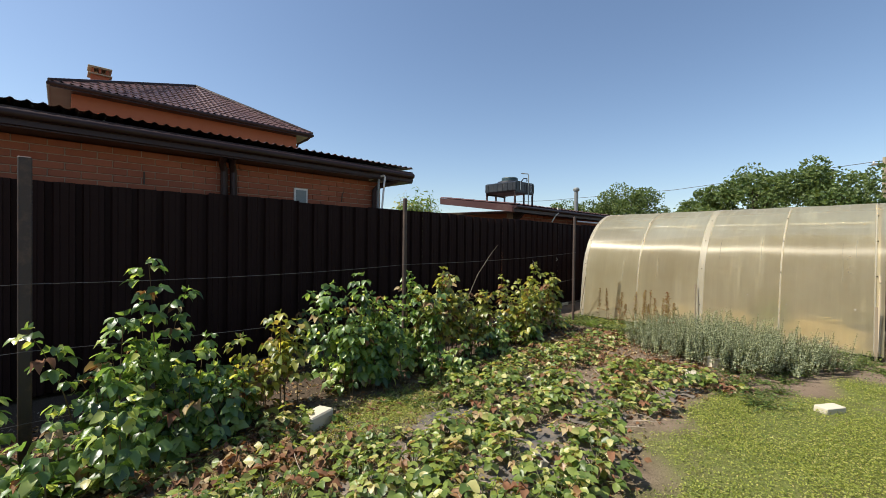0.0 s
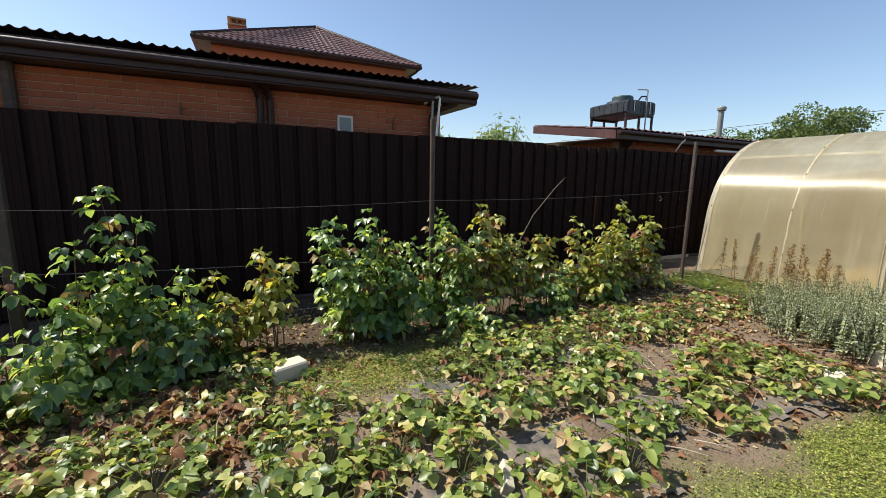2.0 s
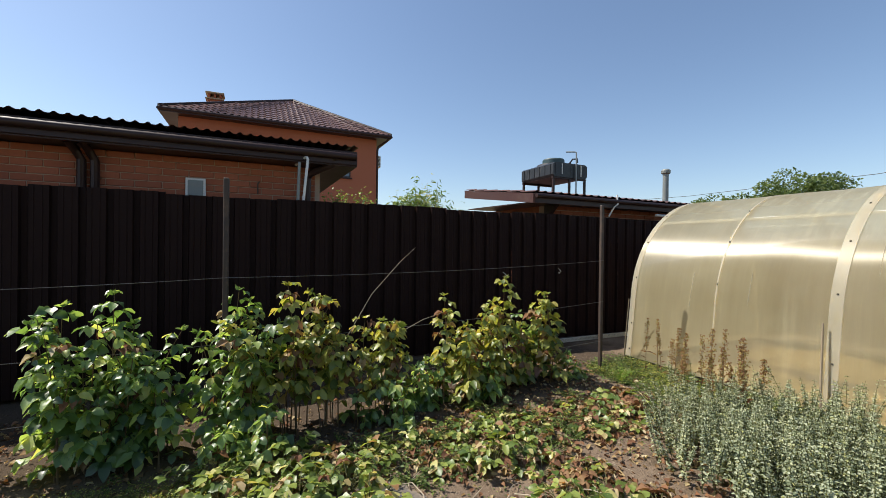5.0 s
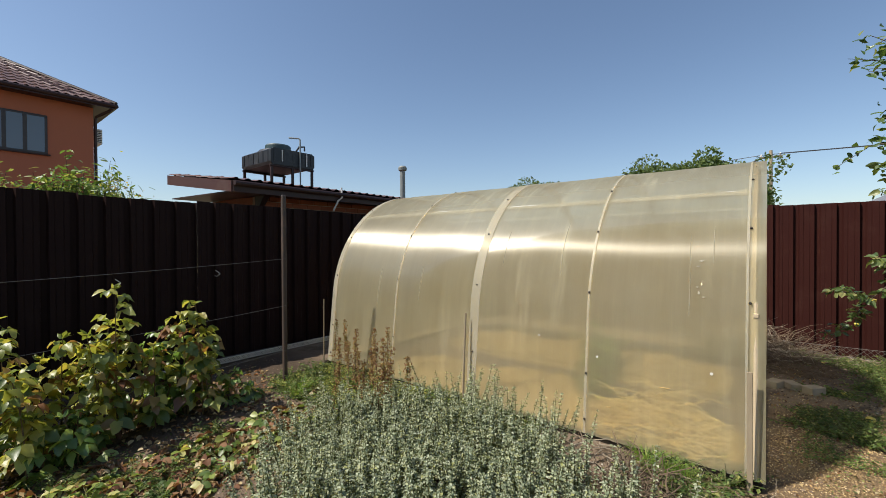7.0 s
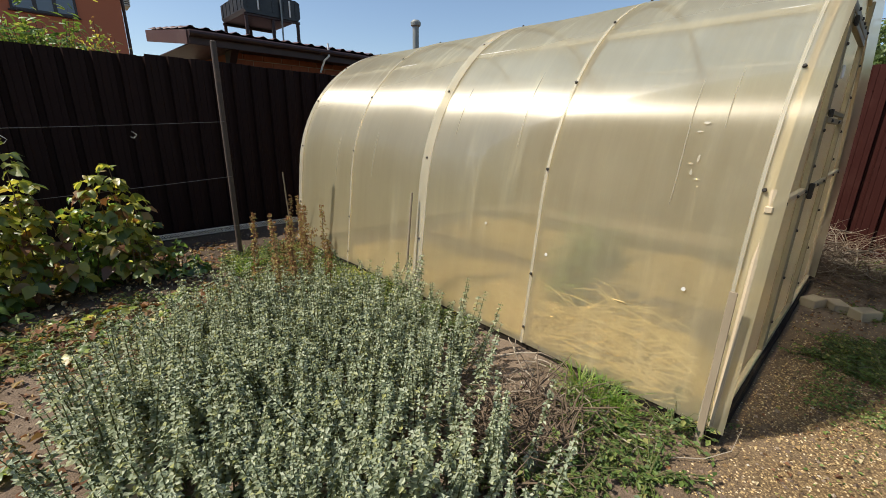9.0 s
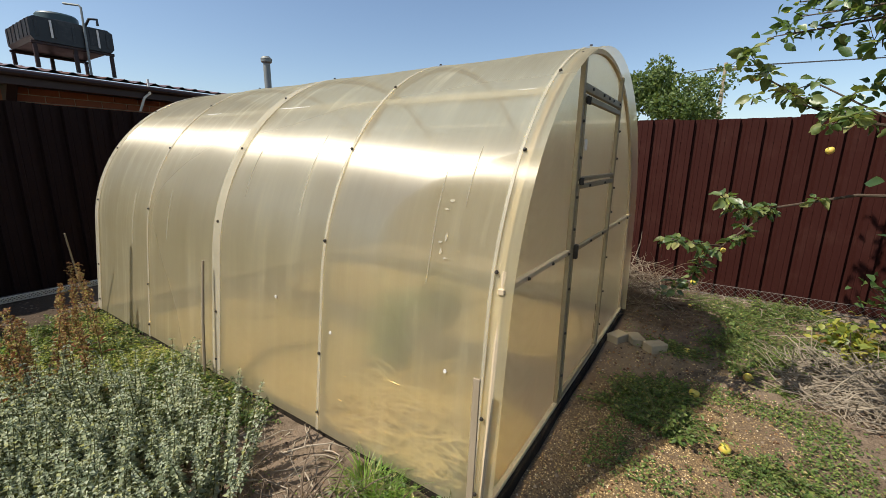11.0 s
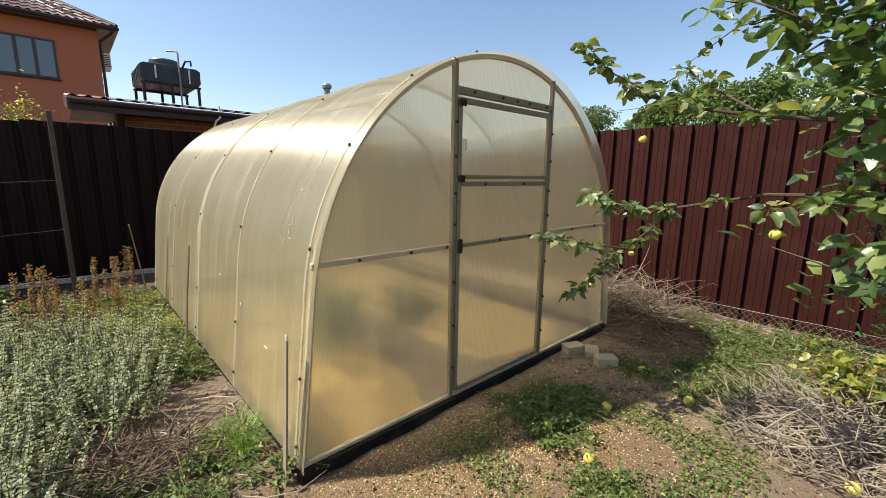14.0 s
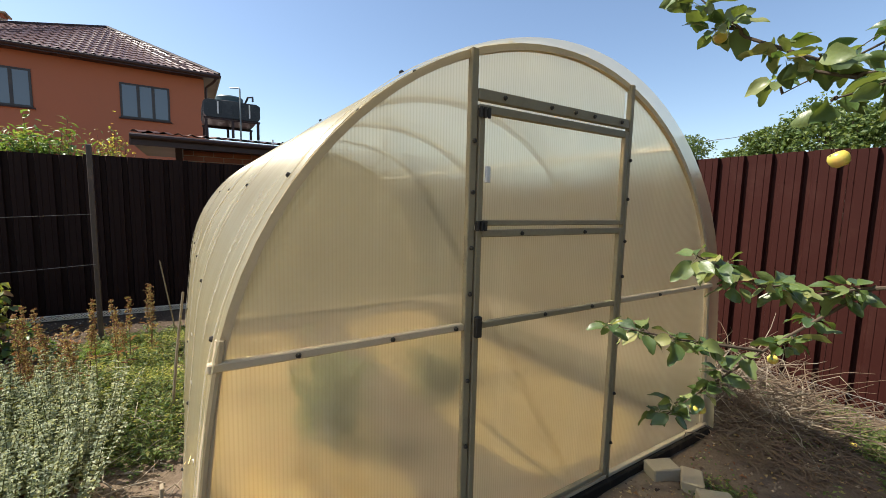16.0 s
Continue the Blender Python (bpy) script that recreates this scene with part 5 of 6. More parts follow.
def grass_tuft(seed, n=110, tall=0.24):
    rng = np.random.default_rng(seed)
    v, f = [], []
    for k in range(n):
        a, q = rng.uniform(0, 6.28), rng.uniform(0, 0.11)
        b = np.array([q * math.cos(a), q * math.sin(a), 0])
        h, w = rng.uniform(0.5, 1) * tall, 0.0032
        out = np.array([math.cos(a), math.sin(a), 0]) + rng.normal(0, 0.5, 3) * [1, 1, 0]
        s = np.array([-out[1], out[0], 0]) / max(0.1, np.linalg.norm(out)) * w
        o = len(v)
        for t, ww in ((0, 1.0), (0.5, 0.9), (0.85, 0.5)):
            c = b + out * 0.55 * tall * t * t + np.array([0, 0, h * (t - 0.25 * t * t)])
            v += [c - s * ww, c + s * ww]
        v.append(b + out * 0.60 * tall + np.array([0, 0, h * 0.72]))
        f += [(o, o + 1, o + 3, o + 2), (o + 2, o + 3, o + 5, o + 4)]
    g = Geo()
    g.v, g.f = [tuple(p) for p in v], f + [(7 * k + 4, 7 * k + 5, 7 * k + 6) for k in range(n)]
    return tagged(part("grass_tuft", g.mesh("grass_tuft", 0, False), "blade", None), "bright green grass tuft beside the greenhouse base", "grass", "grass tufts")


spread([grass_tuft(500), grass_tuft(501)], [(7.29, 0.40), (7.23, 0.46), (7.31, 0.53), (7.27, 0.32), (6.72, 3.45), (6.6, 3.35), (6.5, 2.55)], 16, 0.5, 0.78)


# ---- lawn, litter and grit: uncounted ----
def carpet(name, label, category, material, seed, n, x0, x1, y0, y1, lo, hi, keep, lift=0.012, flat=0.5, fold=0.3, simple=True):
    rng = np.random.default_rng(seed)
    x, y = rng.uniform(x0, x1, n), rng.uniform(y0, y1, n)
    k = keep(x, y, rng)
    x, y = x[k], y[k]
    z = height(x, y) + rng.uniform(0, lift, len(x))
    lv = Leaves(seed)
    size = rng.uniform(lo, hi, len(x))
    lv.put(np.stack([x, y, z], 1), rnd_dirs(rng, len(x), flat), rng.normal(0, 0.35, (len(x), 3)) + np.array([0, 0, 1]), size, size * rng.uniform(0.5, 0.9, len(x)))
    single(name, lv.mesh(name, fold, 0.15, simple), material, label, category, kind="stuff")


def on_lawn(x, y, rng):
    n1 = vnoise(x * 2.2, y * 2.2, 7) * 0.25
    dens = step(-0.15, 0.2, lawn_edge(x) - y + n1) * step(0.6, 1.6, x + n1) * step(-6.6, -5.8, -x + n1) * step(-1.7, -0.9, y + 1.6 * n1) * (0.35 + 0.65 * step(-0.5, 0.1, vnoise(x * 1.9, y * 1.9, 33)))
    dens = np.maximum(dens, np.exp(-((x - 2.1) ** 2 / 0.5 + (y - 2.92) ** 2 / 0.10)) * 1.2)
    return rng.uniform(0, 1, len(x)) < dens


carpet("lawn", "low yellow-green clover lawn with bare patches", "lawn", "clover", 41, 400000, 1.2, 6.3, -1.8, 3.3, 0.008, 0.017, on_lawn, 0.03, 0.7)
carpet("sparse_groundcover", "thin green seedlings over the garden soil", "groundcover", "weed", 42, 60000, -1.5, 11.5, -2.5, 3.6, 0.010, 0.022, lambda x, y, r: (vnoise(x * 1.6, y * 1.6, 35) > r.uniform(-0.25, 0.9, len(x))) & ~((x > 7.3) & (y > -0.12)), 0.02, 0.6)
carpet("leaf_litter", "scattered dry brown leaves and straw on soil", "leaf litter", "dry_leaf", 43, 17000, -1.5, 6.8, 0.9, 4.6, 0.015, 0.055, lambda x, y, r: (vnoise(x * 1.3, y * 1.3, 36) > r.uniform(-0.9, 0.6, len(x))) & (y > lawn_edge(x)), 0.02, 0.6, 0.9, False)
carpet("leaf_litter", "dry leaf scraps and chips on bare soil", "leaf litter", "dry_leaf", 44, 5500, 6.4, 11.6, -2.6, 0.6, 0.008, 0.030, lambda x, y, r: ~((x > 7.3) & (x < 10.4) & (y > -0.1)) & (vnoise(x * 1.3, y * 1.3, 37) > r.uniform(-0.9, 0.9, len(x))), 0.01, 0.5, 0.8)

carpet("weed_carpet", "bright green mat of low weeds beside the greenhouse wall", "groundcover", "clover", 46, 30000, 6.6, 7.40, 1.45, 3.85, 0.010, 0.022, lambda x, y, r: (vnoise(x * 2.4, y * 2.4, 47) > r.uniform(-0.5, 0.7, len(x))) & (x > 6.95 - 0.22 * (y - 1.4)), 0.05, 0.7)
carpet("weed_carpet", "patchy mat of tiny green weeds on trodden soil", "groundcover", "weed", 45, 60000, 8.0, 11.4, -2.4, -0.25, 0.010, 0.022, lambda x, y, r: (vnoise(x * 3.1, y * 3.1, 40) > r.uniform(0.12, 0.7, len(x))) & ((x - 9.64) ** 2 / 0.27 + (y + 1.55) ** 2 / 0.16 > 1), 0.03, 0.6)


def pebbles(name, label, material, seed, n, x0, x1, y0, y1, lo, hi, keep):
    rng = np.random.default_rng(seed)
    x, y = rng.uniform(x0, x1, n), rng.uniform(y0, y1, n)
    k = keep(x, y, rng)
    x, y = x[k], y[k]
    m = len(x)
    base = np.array([[1, 0, 0], [0, 1, 0], [-1, 0, 0], [0, -1, 0], [0, 0, 0.8], [0, 0, -0.8]], float)
    size = rng.uniform(lo, hi, (m, 1, 1)) * rng.uniform(0.6, 1.2, (m, 6, 3))
    a = rng.uniform(0, 6.28, m)
    rot = np.stack([np.stack([np.cos(a), -np.sin(a), 0 * a], 1), np.stack([np.sin(a), np.cos(a), 0 * a], 1), np.stack([0 * a, 0 * a, 1 + 0 * a], 1)], 1)
    v = np.einsum("mij,mkj->mki", rot, base[None] * size) + np.stack([x, y, height(x, y) + lo * 0.3], 1)[:, None]
    o = np.arange(m)[:, None] * 6
    faces = [o + np.array([t]) for t in ([0, 1, 4], [1, 2, 4], [2, 3, 4], [3, 0, 4])]
    single(name, raw_mesh(name, v.reshape(-1, 3), faces, False), material, label, "gravel", kind="stuff")


M["grit"] = (lambda m: m.color(m.ramp(m.island(), (0.0, (0.14, 0.09, 0.05)), (0.4, (0.32, 0.215, 0.10)), (0.8, (0.50, 0.36, 0.17)), (1.0, (0.60, 0.50, 0.33)))).bump(m.noise(200, 2), 0.3, 0.002).mat)(Nodes("yellow_shell_grit", 0.8, spec=0.25))
M["clod"] = (lambda m: m.color(m.ramp(m.island(), (0.0, (0.06, 0.042, 0.03)), (0.6, (0.17, 0.12, 0.085)), (0.95, (0.28, 0.22, 0.16)), (1.0, (0.5, 0.46, 0.38)))).bump(m.noise(150, 3), 0.6, 0.003).mat)(Nodes("soil_clod", 0.95, spec=0.1))
pebbles("shell_grit", "yellow shell grit strewn before the greenhouse", "grit", 51, 26000, 6.6, 9.9, -1.5, 0.02, 0.003, 0.0065, lambda x, y, r: (r.uniform(0, 1, len(x)) < inside(x, y, 7.0, 9.4, -1.1, 0.1, 0.4) * (0.4 + 0.6 * step(-0.3, 0.3, vnoise(x * 2.3, y * 2.3, 38)))) & ~((x > 7.36) & (y > -0.05)))
pebbles("soil_clods", "crumbs and clods of dry grey-brown soil", "clod", 52, 42000, -1.5, 11.6, -2.6, 4.9, 0.003, 0.013, lambda x, y, r: ~((x > 7.3) & (x < 10.4) & (y > -0.06)) & (r.uniform(0, 1, len(x)) < 0.85) & ~((y < lawn_edge(x) + 0.05) & (x > 1.1) & (x < 6.0)))


def fabric(label, x0, x1, y0, y1, seed):
    """Ragged black weed-barrier cloth with folds."""
    xs, ys = np.arange(x0, x1, 0.03), np.arange(y0, y1, 0.03)
    gx, gy = np.meshgrid(xs, ys, indexing="ij")
    gz = height(gx, gy) + 0.012 + 0.008 * vnoise(gx * 7, gy * 16, seed) + 0.006 * np.abs(vnoise(gx * 19, gy * 9, seed + 1))
    edge = np.minimum(np.minimum(gx - x0, x1 - gx), np.minimum(gy - y0, y1 - gy))
    keep = (edge + 0.16 * vnoise(gx * 2.1, gy * 2.1, seed + 2) + 0.05 * vnoise(gx * 6.3, gy * 6.3, seed + 3) > 0.11)
    keep = keep[:-1, :-1] & keep[1:, 1:] & keep[1:, :-1] & keep[:-1, 1:]
    i = np.arange(gx.size).reshape(gx.shape)
    q = np.stack([i[:-1, :-1], i[1:, :-1], i[1:, 1:], i[:-1, 1:]], -1)[keep]
    used, q = np.unique(q, return_inverse=True)
    v = np.stack([gx, gy, gz], -1).reshape(-1, 3)[used]
    single("landscape_fabric", raw_mesh("landscape_fabric", v, [q.reshape(-1, 4)]), "fabric", label, "fabric")


M["fabric"] = (lambda m: m.color(m.mix(m.ramp(m.noise(5, 7, 0.75), (0.40, (0, 0, 0)), (0.58, (1, 1, 1))), m.mix(m.noise(300, 2), (0.060, 0.057, 0.055), (0.105, 0.100, 0.095)), (0.20, 0.16, 0.12))).bump(m.noise(40, 5), 0.4, 0.006).mat)(Nodes("black_woven_fabric", 0.75, spec=0.3))
for spot in ((0.5, 1.9, 1.55, 2.5, 61), (1.7, 3.1, 1.05, 2.05, 62), (2.9, 4.4, 1.35, 2.05, 63), (4.3, 5.6, 1.15, 1.75, 64), (2.4, 4.0, 2.35, 2.85, 65), (1.75, 2.75, 2.15, 2.75, 66), (3.6, 4.7, 1.15, 1.65, 67)):
    fabric("black weed-barrier fabric, dusty, between strawberry plants", *spot)


# ---- stones, stakes, blocks, bucket ----
def stone(label, x, y, sx, sy, sz, turn, tilt, seed, material="limestone", name="stone"):
    rng = random.Random(seed)
    g = Geo().box(-sx / 2, sx / 2, -sy / 2, sy / 2, 0, sz, min(sx, sy, sz) * 0.08)
    g.v = [(a + rng.uniform(-0.015, 0.015) * sx, b + rng.uniform(-0.015, 0.015) * sy, c + rng.uniform(-0.02, 0.02) * sz) for a, b, c in g.v]
    return single(name, g, material, label, name, pose(x, y, zg(x, y) - 0.01, tilt, 0, turn), smooth=0)


stone("pale limestone block lying at the bed edge", 1.47, 3.05, 0.24, 0.15, 0.12, 20, 0, 1)
stone("broken pale limestone wedge standing in the fabric", 2.28, 1.55, 0.17, 0.045, 0.085, 62, 28, 2)
stone("pale limestone chunk beside the strawberries", 4.92, 1.37, 0.20, 0.13, 0.10, 35, 5, 3)
stone("rough whitish stone near the catmint", 5.60, 1.32, 0.17, 0.13, 0.12, 70, 0, 4)
stone("small white stone block lying in the lawn", 4.90, 0.28, 0.22, 0.11, 0.06, -30, 0, 5)
stone("flat pale stone among strawberry leaves", 3.70, 2.52, 0.20, 0.09, 0.05, 10, 0, 6)
for i, (x, y, turn) in enumerate(((9.57, -0.12, -24), (9.62, -0.25, 30), (9.54, -0.40, -42))):
    stone("weathered grey-beige half block on the ground", x, y, 0.15, 0.10, 0.075, turn, 0, 20 + i, "concrete", "concrete_block")

single("wooden_lath", Geo().box(-0.005, 0.005, -0.014, 0.014, -0.03, 0.68, 0.002), "wood_lath", "pale weathered lath leaning on the greenhouse corner", "stake", pose(7.345, 0.01, zg(7.35, 0.0), 0, 3.5, 4))
single("garden_stake", Geo().tube([(0, 0, -0.05), (0.0, 0.0, 0.4), (0.012, 0, 0.80)], [0.010, 0.009, 0.008], 7), "wood_lath", "pale round wooden stake beside the greenhouse wall", "stake", pose(7.335, 1.98, zg(7.3, 1.9), -2, 5.5, 0))
single("garden_stake", Geo().tube([(0, 0, -0.05), (-0.11, -0.17, 0.80)], [0.008, 0.006], 7), "wood_lath", "thin grey stick leaning behind the greenhouse", "stake", pose(7.32, 3.95, zg(7.2, 3.9)))


def build_bucket():
    b = thing("plant_bucket", "worn white plastic bucket filled with soil and weeds", "bucket", pose(9.04, -2.11, zg(9.0, -2.0) - 0.03) @ Matrix.Diagonal((1, 1, 0.64, 1)))
    part("shell", Geo().lathe([(0.13, 0.0), (0.135, 0.02), (0.158, 0.26), (0.162, 0.262), (0.162, 0.28), (0.154, 0.28), (0.15, 0.24)], 28), "white_pvc", b)
    part("soil", Geo().lathe([(0.152, 0.20), (0.150, 0.245), (0.08, 0.255), (0.02, 0.25)], 20), "clod", b)
    rng = np.random.default_rng(3)
    lv = Leaves(3)
    a, q = rng.uniform(0, 6.28, 120), np.sqrt(rng.uniform(0, 1, 120)) * 0.14
    lv.put(np.stack([q * np.cos(a), q * np.sin(a), rng.uniform(0.25, 0.31, 120)], 1), rnd_dirs(rng, 120, 0.6), rng.normal(0, 0.4, (120, 3)) + np.array([0, 0, 1]), 0.025, 0.016)
    tagged(part("weed_growth", lv.mesh("weeds", 0.3, 0.2, True), "weed", b), kind="stuff")
    return b


build_bucket()


def brushwood(name, label, seed, n, cx, cy, rx, ry, tall, lo, hi, material):
    rng = np.random.default_rng(seed)
    g = Geo()
    for k in range(n):
        a, q = rng.uniform(0, 6.28), math.sqrt(rng.uniform(0, 1))
        x, y = cx + rx * q * math.cos(a), cy + ry * q * math.sin(a)
        L, az, el = rng.uniform(lo, hi), rng.uniform(0, 6.28), rng.normal(0.0, 0.35) * (tall > 0.1) + rng.normal(0, 0.06)
        z = zg(x, y) + 0.01 + rng.uniform(0, 1) * tall * (1 - q * q)
        d = np.array([math.cos(az) * math.cos(el), math.sin(az) * math.cos(el), abs(math.sin(el))])
        bend = rng.normal(0, 0.12 * L, 3)
        p = np.array([x, y, z])
        r = rng.uniform(0.0018, 0.0048)
        g.tube([tuple(p), tuple(p + d * L * 0.35 + bend), tuple(p + d * L * 0.7 + bend * 1.2), tuple(p + d * L)], [r, r * 0.9, r * 0.7, r * 0.3], 5, False)
    return single(name, g.mesh(name, 60, False), material, label, "brushwood", kind="stuff")


brushwood("brush_pile", "heap of bare dry prunings against the fence", 71, 460, 10.95, 0.12, 0.50, 0.62, 0.34, 0.18, 0.55, "prunings")
brushwood("brush_pile", "pale bent dry stems on top of the pruning heap", 78, 150, 10.90, 0.10, 0.45, 0.50, 0.34, 0.2, 0.6, "grey_stem")
brushwood("straw_scatter", "rotting brown stalks lying before the pruning heap", 79, 520, 10.55, -0.30, 0.48, 0.36, 0.05, 0.06, 0.26, "prunings")
brushwood("brush_pile", "grey dry stems strewn over the soil under the tree", 72, 640, 9.64, -1.55, 0.52, 0.40, 0.13, 0.08, 0.34, "grey_stem")
brushwood("straw_scatter", "golden straw stalks on the heap inside the greenhouse", 76, 160, 7.92, 0.62, 0.24, 0.26, 0.34, 0.12, 0.30, "straw")
def leaning_straw():
    """Stalks that press against the sheet at the front corner."""
    rng, g = np.random.default_rng(77), Geo()
    for k in range(420):
        y, z = rng.uniform(0.08, 0.98), rng.uniform(0.22, 0.58)
        if z > 0.60 - 0.38 * abs(y - 0.42):
            continue
        x = GX - arch_half(z) + rng.uniform(0.012, 0.06)
        L, el = rng.uniform(0.12, 0.34), rng.normal(0.35, 0.4)
        d = np.array([0.10 * math.sin(el), math.cos(el) * (1 if rng.uniform() < 0.75 else -1), -math.sin(el)])
        d[1] = abs(d[1]) if y - L < 0.06 else d[1]
        p, bend = np.array([x, y, z]), np.array([0.008, 0.0, rng.normal(0.02, 0.02)])
        g.tube([tuple(p), tuple(p + d * L * 0.5 + bend), tuple(p + d * L * np.array([1, 1, 0.8]))], [0.0036, 0.0034, 0.0016], 4, False)
    single("straw_scatter", g.mesh("straw_scatter", 60, False), "straw_pale", "golden straw stalks pressed against the clear sheet", "straw", kind="stuff")


leaning_straw()
brushwood("straw_scatter", "loose straw stalks lying along the red fence", 73, 170, 11.25, -1.0, 0.32, 1.6, 0.03, 0.10, 0.32, "grey_stem")
brushwood("straw_scatter", "dead grey stems at the edge of the catmint", 80, 330, 6.80, 0.52, 0.36, 0.26, 0.12, 0.08, 0.28, "prunings")
brushwood("straw_scatter", "dry stalks on soil beside the greenhouse wall", 74, 70, 7.15, 1.1, 0.22, 1.1, 0.03, 0.12, 0.4, "twig")
brushwood("straw_scatter", "dry runners and stalks over the strawberry bed", 75, 160, 3.0, 2.1, 2.6, 0.9, 0.03, 0.12, 0.35, "twig")


single("plant_label", Geo().box(-0.004, 0.004, -0.015, 0.015, 0.09, 0.14, 0.001).box(-0.002, 0.002, -0.003, 0.003, -0.03, 0.092), "white_pvc", "small white plant label stuck in the soil", "plant label", pose(2.30, 3.72, zg(2.3, 3.72), 4, 8, 40))


# ---- apples ----
def apple_mesh():
    rings = [(0.004, 0.050), (0.014, 0.058), (0.026, 0.055), (0.034, 0.040), (0.034, 0.026), (0.028, 0.010), (0.016, 0.001), (0.006, 0.004)]
    me = Geo().lathe(rings, 14).mesh("apple", 60)
    me.materials.append(M["apple_skin"])
    return me


APPLE = apple_mesh()
STALK = Geo().tube([(0, 0, 0.050), (0.003, 0, 0.072)], 0.0015, 5).mesh("stalk")
STALK.materials.append(M["bark"])
rng = random.Random(77)
FALLEN = [(8.96, -0.68), (8.47, -0.83), (9.43, -0.97), (9.20, -1.73), (9.66, -0.62), (10.9, -0.55)]
for x, y in FALLEN:
    a = tagged(part("fallen_apple", APPLE, None, None), "small yellow apple fallen on the soil", "apple", "fallen apples")
    a.matrix_basis = pose(x, y, zg(x, y) + 0.002, rng.uniform(-40, 40), rng.uniform(-40, 40), rng.uniform(0, 360)) @ Matrix.Scale(rng.uniform(0.7, 0.9), 4)


# ---- apple tree ----
def leaf_piece(seed):
    """An oval pointed leaf with a folded midrib, a drooping tip and a finely toothed, wavy rim; 6 cm long."""
    rng = np.random.default_rng(300 + seed)
    L, W, fold, droop = 0.060, 0.036 + 0.003 * seed, 0.22 + 0.12 * seed, 0.10 + 0.16 * seed
    ts = [0.0, 0.12, 0.28, 0.45, 0.62, 0.78, 0.90, 1.0]
    vs, fs = [], []
    for k, t in enumerate(ts):
        half = 0.5 * W * math.sin(math.pi * t ** 0.85) ** 0.75 if 0 < t < 1 else 0.0006
        mid = -L * droop * t * t
        for c in (-1, -0.55, 0, 0.55, 1):
            tooth = rng.normal(0, 0.0012) if abs(c) == 1 else 0.0
            wave = 0.0022 * math.sin(9 * t + 2.1 * seed + c) * abs(c)
            vs.append((L * t + tooth, c * half + tooth, mid + fold * abs(c) * half + wave))
        if k:
            a, b = (k - 1) * 5, k * 5
            fs += [(a + q, a + q + 1, b + q + 1, b + q) for q in range(4)]
    o = len(vs)
    vs += [(-0.014, -0.0007, 0.004), (-0.014, 0.0007, 0.004), (0.001, 0.0007, 0.0), (0.001, -0.0007, 0.0)]
    me = raw_mesh("leaf", vs, [np.array(fs), np.array([(o, o + 1, o + 2, o + 3)])])
    me.materials.append(M["apple_leaf_one"])
    return me


def one_leaf_material():
    m = Nodes("apple_leaf_single", 0.42, spec=0.7)
    c = m.ramp(m.each(), (0.0, (0.050, 0.095, 0.028)), (0.5, (0.115, 0.170, 0.052)), (0.85, (0.21, 0.25, 0.085)), (1.0, (0.32, 0.30, 0.11)))
    c = m.mix(0.35, c, m.mix(m.noise(60, 3), (0.3, 0.3, 0.25), (1, 1, 1)), "MULTIPLY")
    m.color(c).bump(m.noise(120, 2), 0.25, 0.003)
    tr = m.n("BsdfTranslucent", Color=m.mix(0.5, c, (0.30, 0.36, 0.03)))
    mx = m.t.nodes.new("ShaderNodeMixShader")
    mx.inputs[0].default_value = 0.3
    m.t.links.new(m.b.outputs[0], mx.inputs[1])
    m.t.links.new(tr.outputs[0], mx.inputs[2])
    return m.out(mx.outputs[0]).mat


M["apple_leaf_one"] = one_leaf_material()


